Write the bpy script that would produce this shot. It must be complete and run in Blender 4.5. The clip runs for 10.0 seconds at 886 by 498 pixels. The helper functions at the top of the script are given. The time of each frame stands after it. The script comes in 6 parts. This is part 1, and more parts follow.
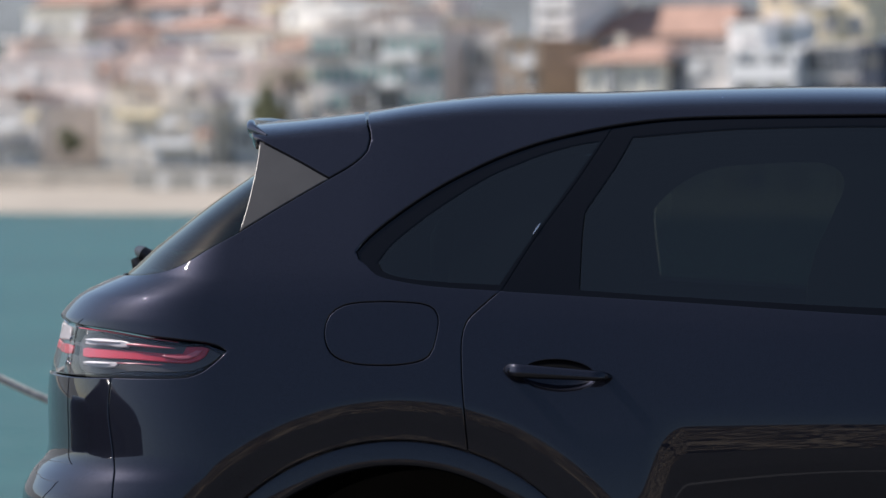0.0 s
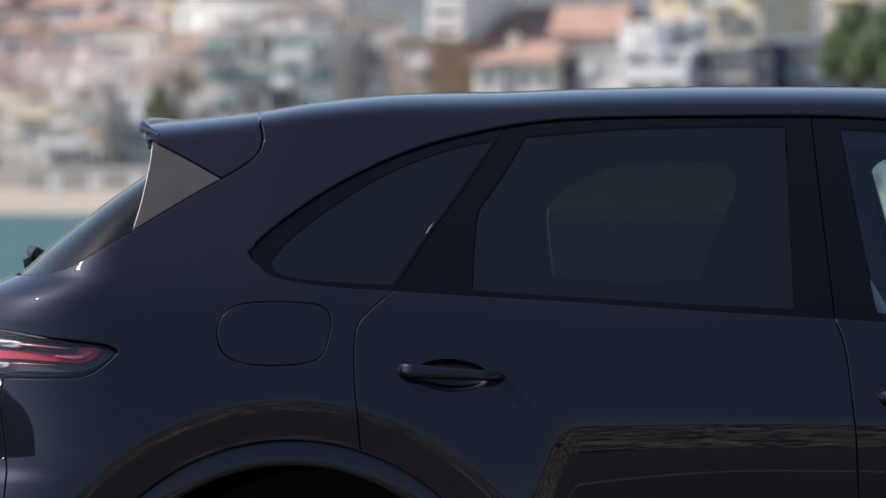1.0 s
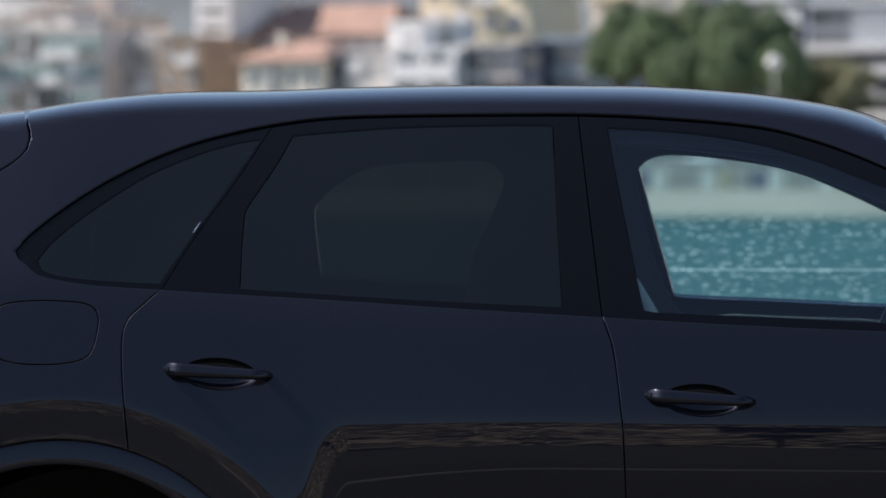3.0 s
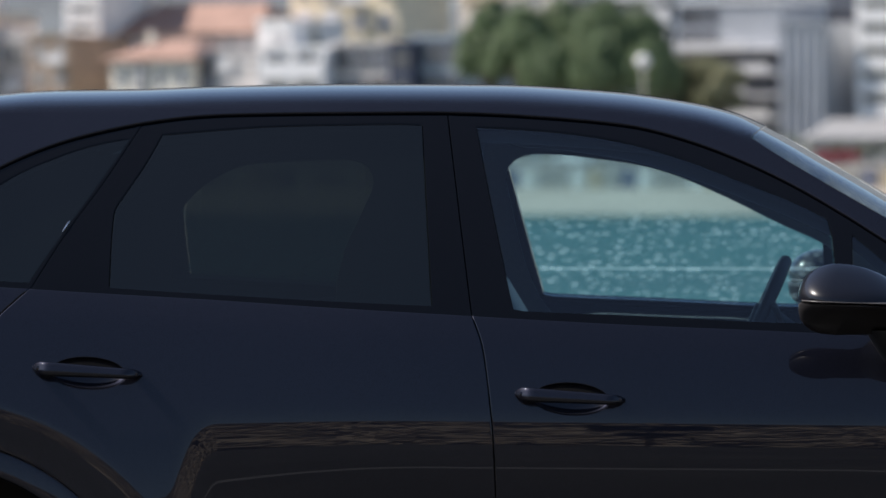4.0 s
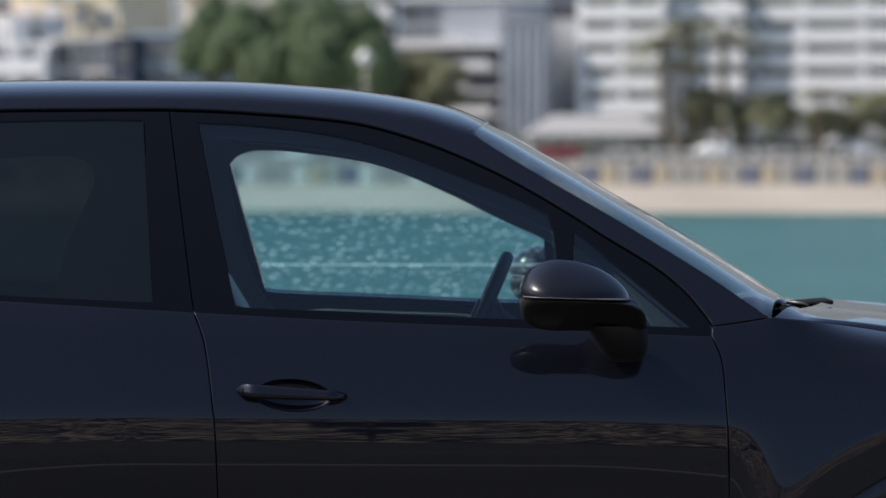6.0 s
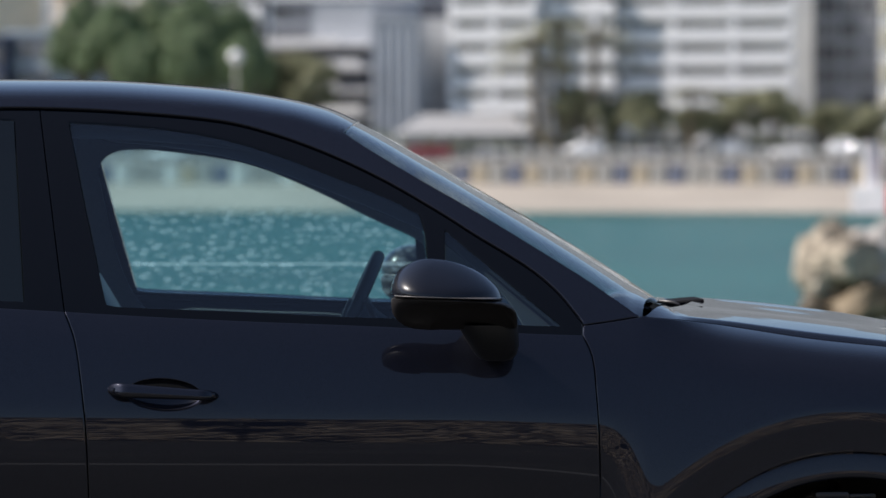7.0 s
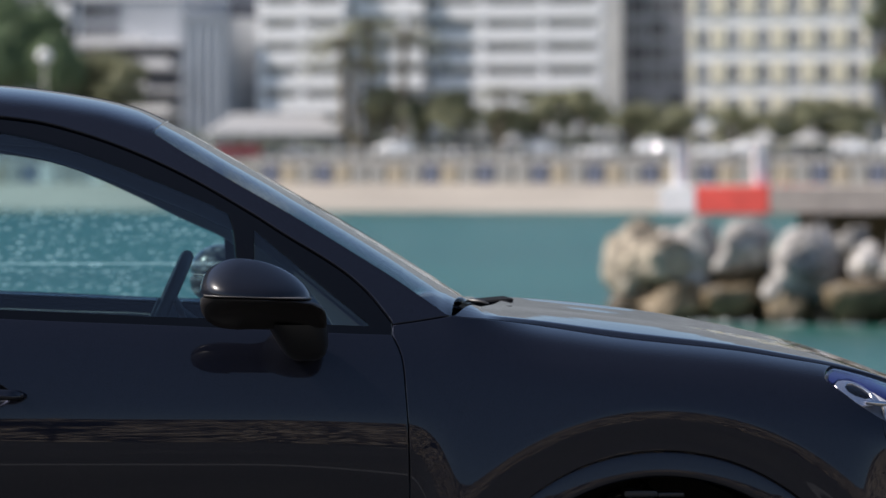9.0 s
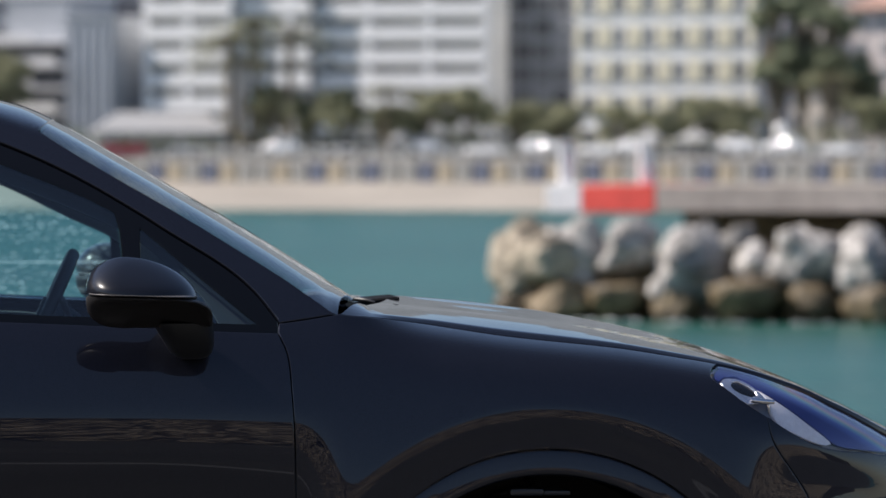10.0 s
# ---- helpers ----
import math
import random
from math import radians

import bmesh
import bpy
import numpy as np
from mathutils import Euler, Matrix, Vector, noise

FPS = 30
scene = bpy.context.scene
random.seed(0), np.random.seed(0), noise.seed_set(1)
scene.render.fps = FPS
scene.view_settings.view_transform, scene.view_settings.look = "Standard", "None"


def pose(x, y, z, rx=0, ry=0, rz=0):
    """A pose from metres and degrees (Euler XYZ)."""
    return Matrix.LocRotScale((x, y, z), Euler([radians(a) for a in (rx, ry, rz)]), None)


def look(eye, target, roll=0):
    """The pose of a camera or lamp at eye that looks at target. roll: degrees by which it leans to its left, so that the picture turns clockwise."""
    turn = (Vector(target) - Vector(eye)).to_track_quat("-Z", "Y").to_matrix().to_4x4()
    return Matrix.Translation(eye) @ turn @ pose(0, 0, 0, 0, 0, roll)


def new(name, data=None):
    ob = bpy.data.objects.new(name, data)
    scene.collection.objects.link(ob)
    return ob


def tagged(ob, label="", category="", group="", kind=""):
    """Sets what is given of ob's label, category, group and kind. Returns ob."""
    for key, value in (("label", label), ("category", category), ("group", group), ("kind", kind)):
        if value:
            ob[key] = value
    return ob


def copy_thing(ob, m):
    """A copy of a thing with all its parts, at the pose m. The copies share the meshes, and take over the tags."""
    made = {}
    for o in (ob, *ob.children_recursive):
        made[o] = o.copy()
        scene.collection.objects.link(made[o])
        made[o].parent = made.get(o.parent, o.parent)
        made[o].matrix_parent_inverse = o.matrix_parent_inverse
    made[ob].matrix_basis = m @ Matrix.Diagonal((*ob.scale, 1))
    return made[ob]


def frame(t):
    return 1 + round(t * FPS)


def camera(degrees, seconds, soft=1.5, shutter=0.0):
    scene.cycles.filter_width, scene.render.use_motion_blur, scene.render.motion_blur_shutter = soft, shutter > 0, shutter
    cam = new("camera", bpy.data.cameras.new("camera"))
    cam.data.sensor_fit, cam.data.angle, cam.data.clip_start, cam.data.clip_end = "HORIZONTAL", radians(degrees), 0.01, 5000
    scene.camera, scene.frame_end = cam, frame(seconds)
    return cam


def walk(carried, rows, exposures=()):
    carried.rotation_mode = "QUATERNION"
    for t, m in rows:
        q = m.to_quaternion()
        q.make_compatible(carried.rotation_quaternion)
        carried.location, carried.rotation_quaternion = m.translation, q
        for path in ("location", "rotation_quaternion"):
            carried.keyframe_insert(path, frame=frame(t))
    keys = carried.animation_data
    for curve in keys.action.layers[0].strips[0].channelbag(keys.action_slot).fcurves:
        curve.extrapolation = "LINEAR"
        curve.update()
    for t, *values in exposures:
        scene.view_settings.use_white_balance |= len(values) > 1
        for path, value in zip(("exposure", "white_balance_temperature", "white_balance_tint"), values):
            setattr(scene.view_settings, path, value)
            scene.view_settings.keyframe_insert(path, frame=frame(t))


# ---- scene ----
from mathutils.geometry import delaunay_2d_cdt as delaunay

# ---- camera: a long lens on a tripod head, panned from tail to nose ----
cam = camera(9.957, 10.0)
cam.data.dof.use_dof = True
cam.data.dof.focus_distance = 11.1
cam.data.dof.aperture_fstop = 5.6
EYE = Vector((0.0, -11.0, 1.47))
# seconds, pan and tilt in milliradians
PAN = [(0, -116.2, -13.4), (0.5, -105.3, -13.4), (1, -95.1, -13.4), (1.5, -84.4, -13.4), (2, -73.2, -13.4), (2.5, -61.1, -13.7),
       (2.7, -56.4, -13.7), (3.8, -29.6, -13.8), (4, -23.8, -13.9), (4.5, -6.55, -14.5), (5, 7.1, -14.7), (5.5, 18.7, -14.4), (5.7, 23.4, -14.5),
       (6.8, 51.4, -14.8), (7, 56.2, -14.8), (7.5, 67.8, -14.8), (8, 77.55, -14.8), (8.5, 85.4, -14.8), (9, 93.7, -14.9), (9.5, 104.1, -15.0), (10, 116.1, -15.2)]
walk(cam, [(t, look(EYE, EYE + Vector((math.sin(a / 1000), math.cos(a / 1000), b / 1000)))) for t, a, b in PAN], exposures=((0, 0.36, 6420, 14), (10, 0.36, 6420, 14)))

# ---- world, sun, exposure ----
SUN_ELEV, SUN_AZ = radians(46), radians(278)  # azimuth clockwise from +y
world = bpy.data.worlds.new("world")
scene.world = world
world.use_nodes = True
wn = world.node_tree.nodes
sky = wn.new("ShaderNodeTexSky")
sky.sky_type = "NISHITA"
sky.sun_disc = False
sky.sun_elevation, sky.sun_rotation = SUN_ELEV, SUN_AZ
sky.air_density, sky.dust_density = 0.9, 0.7
wn["Background"].inputs["Strength"].default_value = 0.098
world.node_tree.links.new(sky.outputs[0], wn["Background"].inputs["Color"])
sun = new("sun", bpy.data.lights.new("sun", "SUN"))
sun.data.energy, sun.data.angle, sun.data.color = 5.1, radians(0.53), (1.0, 0.945, 0.86)
to_sun = Vector((math.sin(SUN_AZ) * math.cos(SUN_ELEV), math.cos(SUN_AZ) * math.cos(SUN_ELEV), math.sin(SUN_ELEV)))
sun.matrix_basis = look(to_sun * 50, (0, 0, 0))

# ---- materials ----
def material(name, colour, rough=0.5, metal=0.0, spec=0.5, grain=(), stain=(), bump=(), coat=0.0, per_object=0.0, coat_ior=1.56):
    """grain, stain: (scale per metre, contrast); bump: (scale per metre, height in metres)."""
    m = bpy.data.materials.new(name)
    m.use_nodes = True
    nt = m.node_tree
    b = nt.nodes["Principled BSDF"]
    b.inputs["Roughness"].default_value = rough
    b.inputs["Metallic"].default_value = metal
    b.inputs["Specular IOR Level"].default_value = spec
    b.inputs["Coat Weight"].default_value = coat
    b.inputs["Coat Roughness"].default_value = 0.02
    b.inputs["Coat IOR"].default_value = coat_ior
    b.inputs["Base Color"].default_value = (*colour, 1)
    geo = nt.nodes.new("ShaderNodeNewGeometry")
    last = None
    for scale, contrast in [g for g in (grain, stain) if g]:
        n = nt.nodes.new("ShaderNodeTexNoise")
        n.inputs["Scale"].default_value, n.inputs["Detail"].default_value = scale, 5
        nt.links.new(geo.outputs["Position"], n.inputs["Vector"])
        ramp = nt.nodes.new("ShaderNodeMapRange")
        ramp.inputs["From Min"].default_value, ramp.inputs["From Max"].default_value = 0.3, 0.7
        ramp.inputs["To Min"].default_value, ramp.inputs["To Max"].default_value = 1 - contrast, 1 + contrast
        nt.links.new(n.outputs["Fac"], ramp.inputs["Value"])
        last = mul(nt, last, ramp.outputs["Result"])
    if per_object:
        info = nt.nodes.new("ShaderNodeObjectInfo")
        ramp = nt.nodes.new("ShaderNodeMapRange")
        ramp.inputs["To Min"].default_value, ramp.inputs["To Max"].default_value = 1 - per_object, 1 + per_object
        nt.links.new(info.outputs["Random"], ramp.inputs["Value"])
        last = mul(nt, last, ramp.outputs["Result"])
    if last:
        mix = nt.nodes.new("ShaderNodeVectorMath")
        mix.operation = "SCALE"
        mix.inputs[0].default_value = colour
        nt.links.new(last, mix.inputs["Scale"])
        nt.links.new(mix.outputs[0], b.inputs["Base Color"])
    if bump:
        n = nt.nodes.new("ShaderNodeTexNoise")
        n.inputs["Scale"].default_value, n.inputs["Detail"].default_value = bump[0], 4
        nt.links.new(geo.outputs["Position"], n.inputs["Vector"])
        bp = nt.nodes.new("ShaderNodeBump")
        bp.inputs["Distance"].default_value = bump[1]
        nt.links.new(n.outputs["Fac"], bp.inputs["Height"])
        nt.links.new(bp.outputs[0], b.inputs["Normal"])
    return m


def mul(nt, a, b):
    if a is None:
        return b
    k = nt.nodes.new("ShaderNodeMath")
    k.operation = "MULTIPLY"
    nt.links.new(a, k.inputs[0])
    nt.links.new(b, k.inputs[1])
    return k.outputs[0]


def glass(name, tint, rough=0.0, ior=1.5, gloss=(1, 1, 1)):
    """A pane: tinted see-through with a Fresnel sheen."""
    m = bpy.data.materials.new(name)
    m.use_nodes = True
    nt = m.node_tree
    nt.nodes.remove(nt.nodes["Principled BSDF"])
    out = nt.nodes["Material Output"]
    clear, shine = nt.nodes.new("ShaderNodeBsdfTransparent"), nt.nodes.new("ShaderNodeBsdfGlossy")
    clear.inputs["Color"].default_value = (*tint, 1)
    shine.inputs["Color"].default_value = (*gloss, 1)
    shine.inputs["Roughness"].default_value = rough
    f, mix = nt.nodes.new("ShaderNodeLayerWeight"), nt.nodes.new("ShaderNodeMixShader")
    f.inputs["Blend"].default_value = 0.5
    p, k = nt.nodes.new("ShaderNodeMath"), nt.nodes.new("ShaderNodeMath")
    p.operation, p.inputs[1].default_value = "POWER", 5
    base = ((ior - 1) / (ior + 1)) ** 2
    k.operation, k.inputs[1].default_value, k.inputs[2].default_value = "MULTIPLY_ADD", 1 - base, base
    nt.links.new(f.outputs["Facing"], p.inputs[0])
    nt.links.new(p.outputs[0], k.inputs[0])
    nt.links.new(k.outputs[0], mix.inputs[0])
    nt.links.new(clear.outputs[0], mix.inputs[1])
    nt.links.new(shine.outputs[0], mix.inputs[2])
    nt.links.new(mix.outputs[0], out.inputs["Surface"])
    return m


def coated_bezel():
    """Blue metal coating with a rainbow film that runs along the lamp."""
    m = material("blue_coated_lens_body", (0.05, 0.09, 0.34), 0.3, 0.5)
    nt = m.node_tree
    geo, sep, k = nt.nodes.new("ShaderNodeNewGeometry"), nt.nodes.new("ShaderNodeSeparateXYZ"), nt.nodes.new("ShaderNodeMath")
    nt.links.new(geo.outputs["Position"], sep.inputs[0])
    k.operation = "MULTIPLY_ADD"
    k.inputs[1].default_value = 0.56
    nt.links.new(sep.outputs["X"], k.inputs[0])
    nt.links.new(sep.outputs["Z"], k.inputs[2])
    r = nt.nodes.new("ShaderNodeMapRange")
    r.inputs["From Min"].default_value, r.inputs["From Max"].default_value = 2.117, 2.183
    nt.links.new(k.outputs[0], r.inputs["Value"])
    ramp = nt.nodes.new("ShaderNodeValToRGB")
    stops = ((0.0, (0.035, 0.05, 0.2)), (0.22, (0.07, 0.12, 0.36)), (0.33, (0.14, 0.3, 0.4)), (0.4, (0.3, 0.38, 0.28)), (0.46, (0.44, 0.28, 0.3)), (0.58, (0.13, 0.15, 0.36)), (0.9, (0.3, 0.36, 0.52)))
    for i, (at, c) in enumerate(stops):
        e = ramp.color_ramp.elements[i] if i < 2 else ramp.color_ramp.elements.new(at)
        e.position, e.color = at, (*c, 1)
    nt.links.new(r.outputs["Result"], ramp.inputs[0])
    nt.links.new(ramp.outputs["Color"], nt.nodes["Principled BSDF"].inputs["Base Color"])
    return m


PAINT = material("black_blue_paint", (0.015, 0.0162, 0.0245), 0.5, 0.75, 0.0, grain=(1400, 0.5), coat=1.0, coat_ior=1.48)
PAINT.node_tree.nodes["Principled BSDF"].inputs["Specular Tint"].default_value = (0.2, 0.2, 0.22, 1)  # dull flakes at a glancing angle
GLOSS = material("gloss_black_trim", (0.003, 0.003, 0.0035), 0.05, 0, 0.33, grain=(500, 0.3))
CAP = material("black_mirror_cap", (0.005, 0.005, 0.0075), 0.3, 0, 0.2, grain=(500, 0.3), coat=0.8, coat_ior=1.45)
SHELL = material("black_mirror_shell", (0.016, 0.0145, 0.0145), 0.45, 0, 0.3, grain=(400, 0.2))
STRIP = material("dark_grey_strip", (0.1, 0.092, 0.09), 0.35, grain=(300, 0.1))
SATIN = material("satin_black_plastic", (0.012, 0.012, 0.013), 0.38, bump=(700, 0.0002), grain=(300, 0.15))
FIN = material("grey_satin_plastic", (0.05, 0.049, 0.049), 0.34, bump=(600, 0.0002), grain=(14, 0.1))
RUBBER = material("black_rubber", (0.01, 0.01, 0.01), 0.6, grain=(200, 0.2), bump=(150, 0.0006))
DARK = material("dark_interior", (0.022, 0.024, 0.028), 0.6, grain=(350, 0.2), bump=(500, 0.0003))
LEATHER = material("dark_leather", (0.018, 0.018, 0.02), 0.42, grain=(200, 0.2), bump=(260, 0.0005))
CHROME = material("bright_metal", (0.7, 0.7, 0.72), 0.12, 1.0)
STEEL = material("machined_steel", (0.35, 0.35, 0.36), 0.35, 1.0, grain=(90, 0.2))
RED = material("red_lamp_plastic", (0.46, 0.04, 0.06), 0.2, grain=(60, 0.15))
PINK = material("pink_lamp_guide", (0.5, 0.12, 0.15), 0.25, grain=(60, 0.1))
SILVER = material("silver_reflector", (0.75, 0.75, 0.78), 0.22, 0.9, bump=(60, 0.001))
MILKY = material("white_lamp_plastic", (0.8, 0.8, 0.83), 0.25, grain=(80, 0.08))
BOWL = material("grey_lamp_bowl", (0.16, 0.165, 0.18), 0.3, 0.4, grain=(60, 0.1))
LAMP_BLUE = coated_bezel()
CLEAR = glass("window_glass", (0.70, 0.86, 0.89), ior=1.8)
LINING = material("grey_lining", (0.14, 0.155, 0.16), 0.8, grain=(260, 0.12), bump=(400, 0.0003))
PRIVACY = glass("privacy_glass", (0.1, 0.125, 0.112), ior=1.8, gloss=(1.0, 0.96, 0.84))
FROST = material("frosted_lamp_plastic", (0.42, 0.4, 0.42), 0.3, grain=(80, 0.1))
SCREEN = glass("windscreen_glass", (0.5, 0.58, 0.6), ior=1.4)
LENS = glass("lamp_lens", (0.96, 0.95, 0.96))


def spotted_glass():
    """Window glass with dried salt spots on its lower part."""
    m = glass("salt_spotted_glass", (0.69, 0.86, 0.87))
    nt = m.node_tree
    out = nt.nodes["Material Output"]
    first = out.inputs["Surface"].links[0].from_socket
    geo = nt.nodes.new("ShaderNodeNewGeometry")
    stretch = nt.nodes.new("ShaderNodeMapping")
    stretch.inputs["Scale"].default_value = (40, 1, 62)
    nt.links.new(geo.outputs["Position"], stretch.inputs["Vector"])
    v = nt.nodes.new("ShaderNodeTexVoronoi")
    v.inputs["Scale"].default_value = 1.0
    nt.links.new(stretch.outputs[0], v.inputs["Vector"])
    dot = nt.nodes.new("ShaderNodeMapRange")
    dot.interpolation_type = "SMOOTHSTEP"
    for k, val in (("From Min", 0.72), ("From Max", 0.1), ("To Min", 0.0), ("To Max", 0.2)):
        dot.inputs[k].default_value = val
    nt.links.new(v.outputs["Distance"], dot.inputs["Value"])
    sep = nt.nodes.new("ShaderNodeSeparateXYZ")
    nt.links.new(geo.outputs["Position"], sep.inputs[0])
    low = nt.nodes.new("ShaderNodeMapRange")
    low.interpolation_type = "SMOOTHSTEP"
    for k, val in (("From Min", 1.40), ("From Max", 1.36), ("To Min", 0.0), ("To Max", 1.0)):
        low.inputs[k].default_value = val
    nt.links.new(sep.outputs["Z"], low.inputs["Value"])
    n = nt.nodes.new("ShaderNodeTexNoise")
    n.inputs["Scale"].default_value = 22
    nt.links.new(geo.outputs["Position"], n.inputs["Vector"])
    patch = nt.nodes.new("ShaderNodeMapRange")
    for k, val in (("From Min", 0.3), ("From Max", 0.65), ("To Min", 0.15), ("To Max", 1.0)):
        patch.inputs[k].default_value = val
    nt.links.new(n.outputs["Fac"], patch.inputs["Value"])
    fac = mul(nt, mul(nt, dot.outputs["Result"], low.outputs["Result"]), patch.outputs["Result"])
    line = nt.nodes.new("ShaderNodeMath")
    line.operation = "COMPARE"
    line.inputs[1].default_value, line.inputs[2].default_value = 1.243, 0.005
    nt.links.new(sep.outputs["Z"], line.inputs[0])
    faint = nt.nodes.new("ShaderNodeMath")
    faint.operation = "MULTIPLY_ADD"
    faint.inputs[1].default_value = 0.15
    nt.links.new(line.outputs[0], faint.inputs[0])
    nt.links.new(fac, faint.inputs[2])
    fac = faint.outputs[0]
    salt = nt.nodes.new("ShaderNodeBsdfTranslucent")
    salt.inputs["Color"].default_value = (0.62, 0.8, 0.82, 1)
    mix = nt.nodes.new("ShaderNodeMixShader")
    nt.links.new(fac, mix.inputs[0])
    nt.links.new(first, mix.inputs[1])
    nt.links.new(salt.outputs[0], mix.inputs[2])
    nt.links.new(mix.outputs[0], out.inputs["Surface"])
    return m


SPOTTED = spotted_glass()

# ---- mesh helpers ----
SKEW = Matrix(((1, 0.0346, 0, -0.0035), (0, 1, 0, 0), (0, 0, 1, 0), (0, 0, 0, 1)))  # the car stands two degrees off square

def part(name, data, mat, parent=None, label=""):
    """Links a bmesh or a mesh as one object under a thing or a part."""
    if isinstance(data, bmesh.types.BMesh):
        me = bpy.data.meshes.new(name)
        data.to_mesh(me)
        data.free()
    else:
        me = data
    if mat is not None and not me.materials:
        me.materials.append(mat)
    ob = new(name, me)
    if parent is not None:
        ob.parent = parent
        if parent.data is None:
            ob.matrix_parent_inverse = parent.matrix_basis.inverted() @ SKEW if parent.name == "car" else parent.matrix_basis.inverted()
    return tagged(ob, label)


def mesh_of(name, verts, faces, normals=None, smooth=True):
    me = bpy.data.meshes.new(name)
    me.from_pydata([tuple(map(float, v)) for v in verts], [], [tuple(map(int, f)) for f in faces])
    me.update()
    if smooth:
        me.polygons.foreach_set("use_smooth", [True] * len(me.polygons))
    if normals is not None:
        me.normals_split_custom_set_from_vertices([tuple(map(float, n)) for n in normals])
    return me


def box(bm, x0, x1, y0, y1, z0, z1, bevel=0.0):
    r = bmesh.ops.create_cube(bm, size=1, matrix=Matrix.Translation(((x0 + x1) / 2, (y0 + y1) / 2, (z0 + z1) / 2)) @ Matrix.Diagonal((x1 - x0, y1 - y0, z1 - z0, 1)))
    if bevel:
        es = list({e for v in r["verts"] for e in v.link_edges})
        bmesh.ops.bevel(bm, geom=es, offset=bevel, segments=2, affect="EDGES", profile=0.6)
    return bm


def boxed(x0, x1, y0, y1, z0, z1, bevel=0.0):
    return box(bmesh.new(), x0, x1, y0, y1, z0, z1, bevel)


def loft(rings, closed_ends=True):
    """A smooth skin over rings of points, all of one count."""
    n = len(rings[0])
    verts = [p for r in rings for p in r]
    faces = []
    for i in range(len(rings) - 1):
        for j in range(n):
            k = (j + 1) % n
            faces.append((i * n + j, i * n + k, (i + 1) * n + k, (i + 1) * n + j))
    if closed_ends:
        faces.append(tuple(range(n))[::-1])
        faces.append(tuple(range((len(rings) - 1) * n, len(rings) * n)))
    me = mesh_of("loft", verts, faces)
    bm = bmesh.new()
    bm.from_mesh(me)
    bpy.data.meshes.remove(me)
    bmesh.ops.recalc_face_normals(bm, faces=bm.faces)
    return bm


def oval(c, a, b, ra, rb, n=20, power=2.0):
    """A ring round c in the plane of vectors a and b."""
    c, a, b = Vector(c), Vector(a), Vector(b)
    out = []
    for i in range(n):
        t = 2 * math.pi * i / n
        ct, st = math.cos(t), math.sin(t)
        out.append(c + a * ra * math.copysign(abs(ct) ** (2 / power), ct) + b * rb * math.copysign(abs(st) ** (2 / power), st))
    return out


def tube(points, radius, n=10):
    pts = [Vector(p) for p in points]
    rings = []
    for i, p in enumerate(pts):
        d = (pts[min(i + 1, len(pts) - 1)] - pts[max(i - 1, 0)]).normalized()
        a = d.cross(Vector((0.13, 0.2, 1))).normalized()
        r = radius[i] if isinstance(radius, (list, tuple)) else radius
        rings.append(oval(p, a, d.cross(a), r, r, n))
    return loft(rings)


def soften(bm, angle=40):
    """Smooth shading but for sharp edges."""
    for f in bm.faces:
        f.smooth = True
    for e in bm.edges:
        if len(e.link_faces) == 2 and e.calc_face_angle(0) > radians(angle):
            e.smooth = False
    return bm


def spline(pts):
    """Monotone cubic through (a, b) points, with the end slopes carried on."""
    a = np.array([p[0] for p in pts], float)
    b = np.array([p[1] for p in pts], float)
    h = np.diff(a)
    d = np.diff(b) / h
    m = np.concatenate(([d[0]], np.where(d[:-1] * d[1:] > 0, 2 * d[:-1] * d[1:] / (d[:-1] + d[1:] + 1e-12), 0), [d[-1]]))
    def f(x):
        x = np.asarray(x, float)
        i = np.clip(np.searchsorted(a, x) - 1, 0, len(h) - 1)
        t = (x - a[i]) / h[i]
        c = np.clip(t, 0, 1)
        v = ((1 + 2 * c) * (1 - c) ** 2 * b[i] + c * (1 - c) ** 2 * h[i] * m[i]
             + c * c * (3 - 2 * c) * b[i + 1] + c * c * (c - 1) * h[i] * m[i + 1])
        return v + np.where(t < 0, t * h[i] * m[0], 0) + np.where(t > 1, (t - 1) * h[i] * m[-1], 0)
    return f


# ---- the car's body surface: depth of the flank at (x, z); x runs from tail to nose ----
MID = 0.985  # the car's centre plane
ROOF = spline([(-2.4, 1.56), (-1.968, 1.597), (-1.583, 1.635), (-1.411, 1.661), (-1.213, 1.677), (-1.017, 1.68), (-0.82, 1.687), (-0.5, 1.692),
               (-0.186, 1.690), (0.074, 1.675), (0.256, 1.651), (0.373, 1.624), (0.458, 1.588), (0.595, 1.512), (0.725, 1.438), (0.861, 1.360),
               (0.992, 1.280), (1.123, 1.196), (1.175, 1.160), (1.4, 1.01)])
HOOD = spline([(0.9, 1.18), (1.18, 1.180), (1.261, 1.176), (1.386, 1.166), (1.518, 1.151), (1.65, 1.131), (1.783, 1.105), (1.916, 1.073),
               (2.05, 1.031), (2.184, 0.98), (2.319, 0.917), (2.411, 0.863), (2.5, 0.76), (2.55, 0.6), (2.56, 0.4)])
TAIL = spline([(0.2, -2.23), (0.5, -2.39), (0.747, -2.395), (0.8, -2.372), (0.839, -2.34), (0.866, -2.334), (0.971, -2.336), (1.037, -2.332), (1.102, -2.322),
               (1.155, -2.308), (1.175, -2.293), (1.208, -2.257), (1.234, -2.205), (1.26, -2.145), (1.313, -2.08), (1.365, -2.01),
               (1.431, -1.922), (1.483, -1.849), (1.607, -1.69), (1.7, -1.56)])
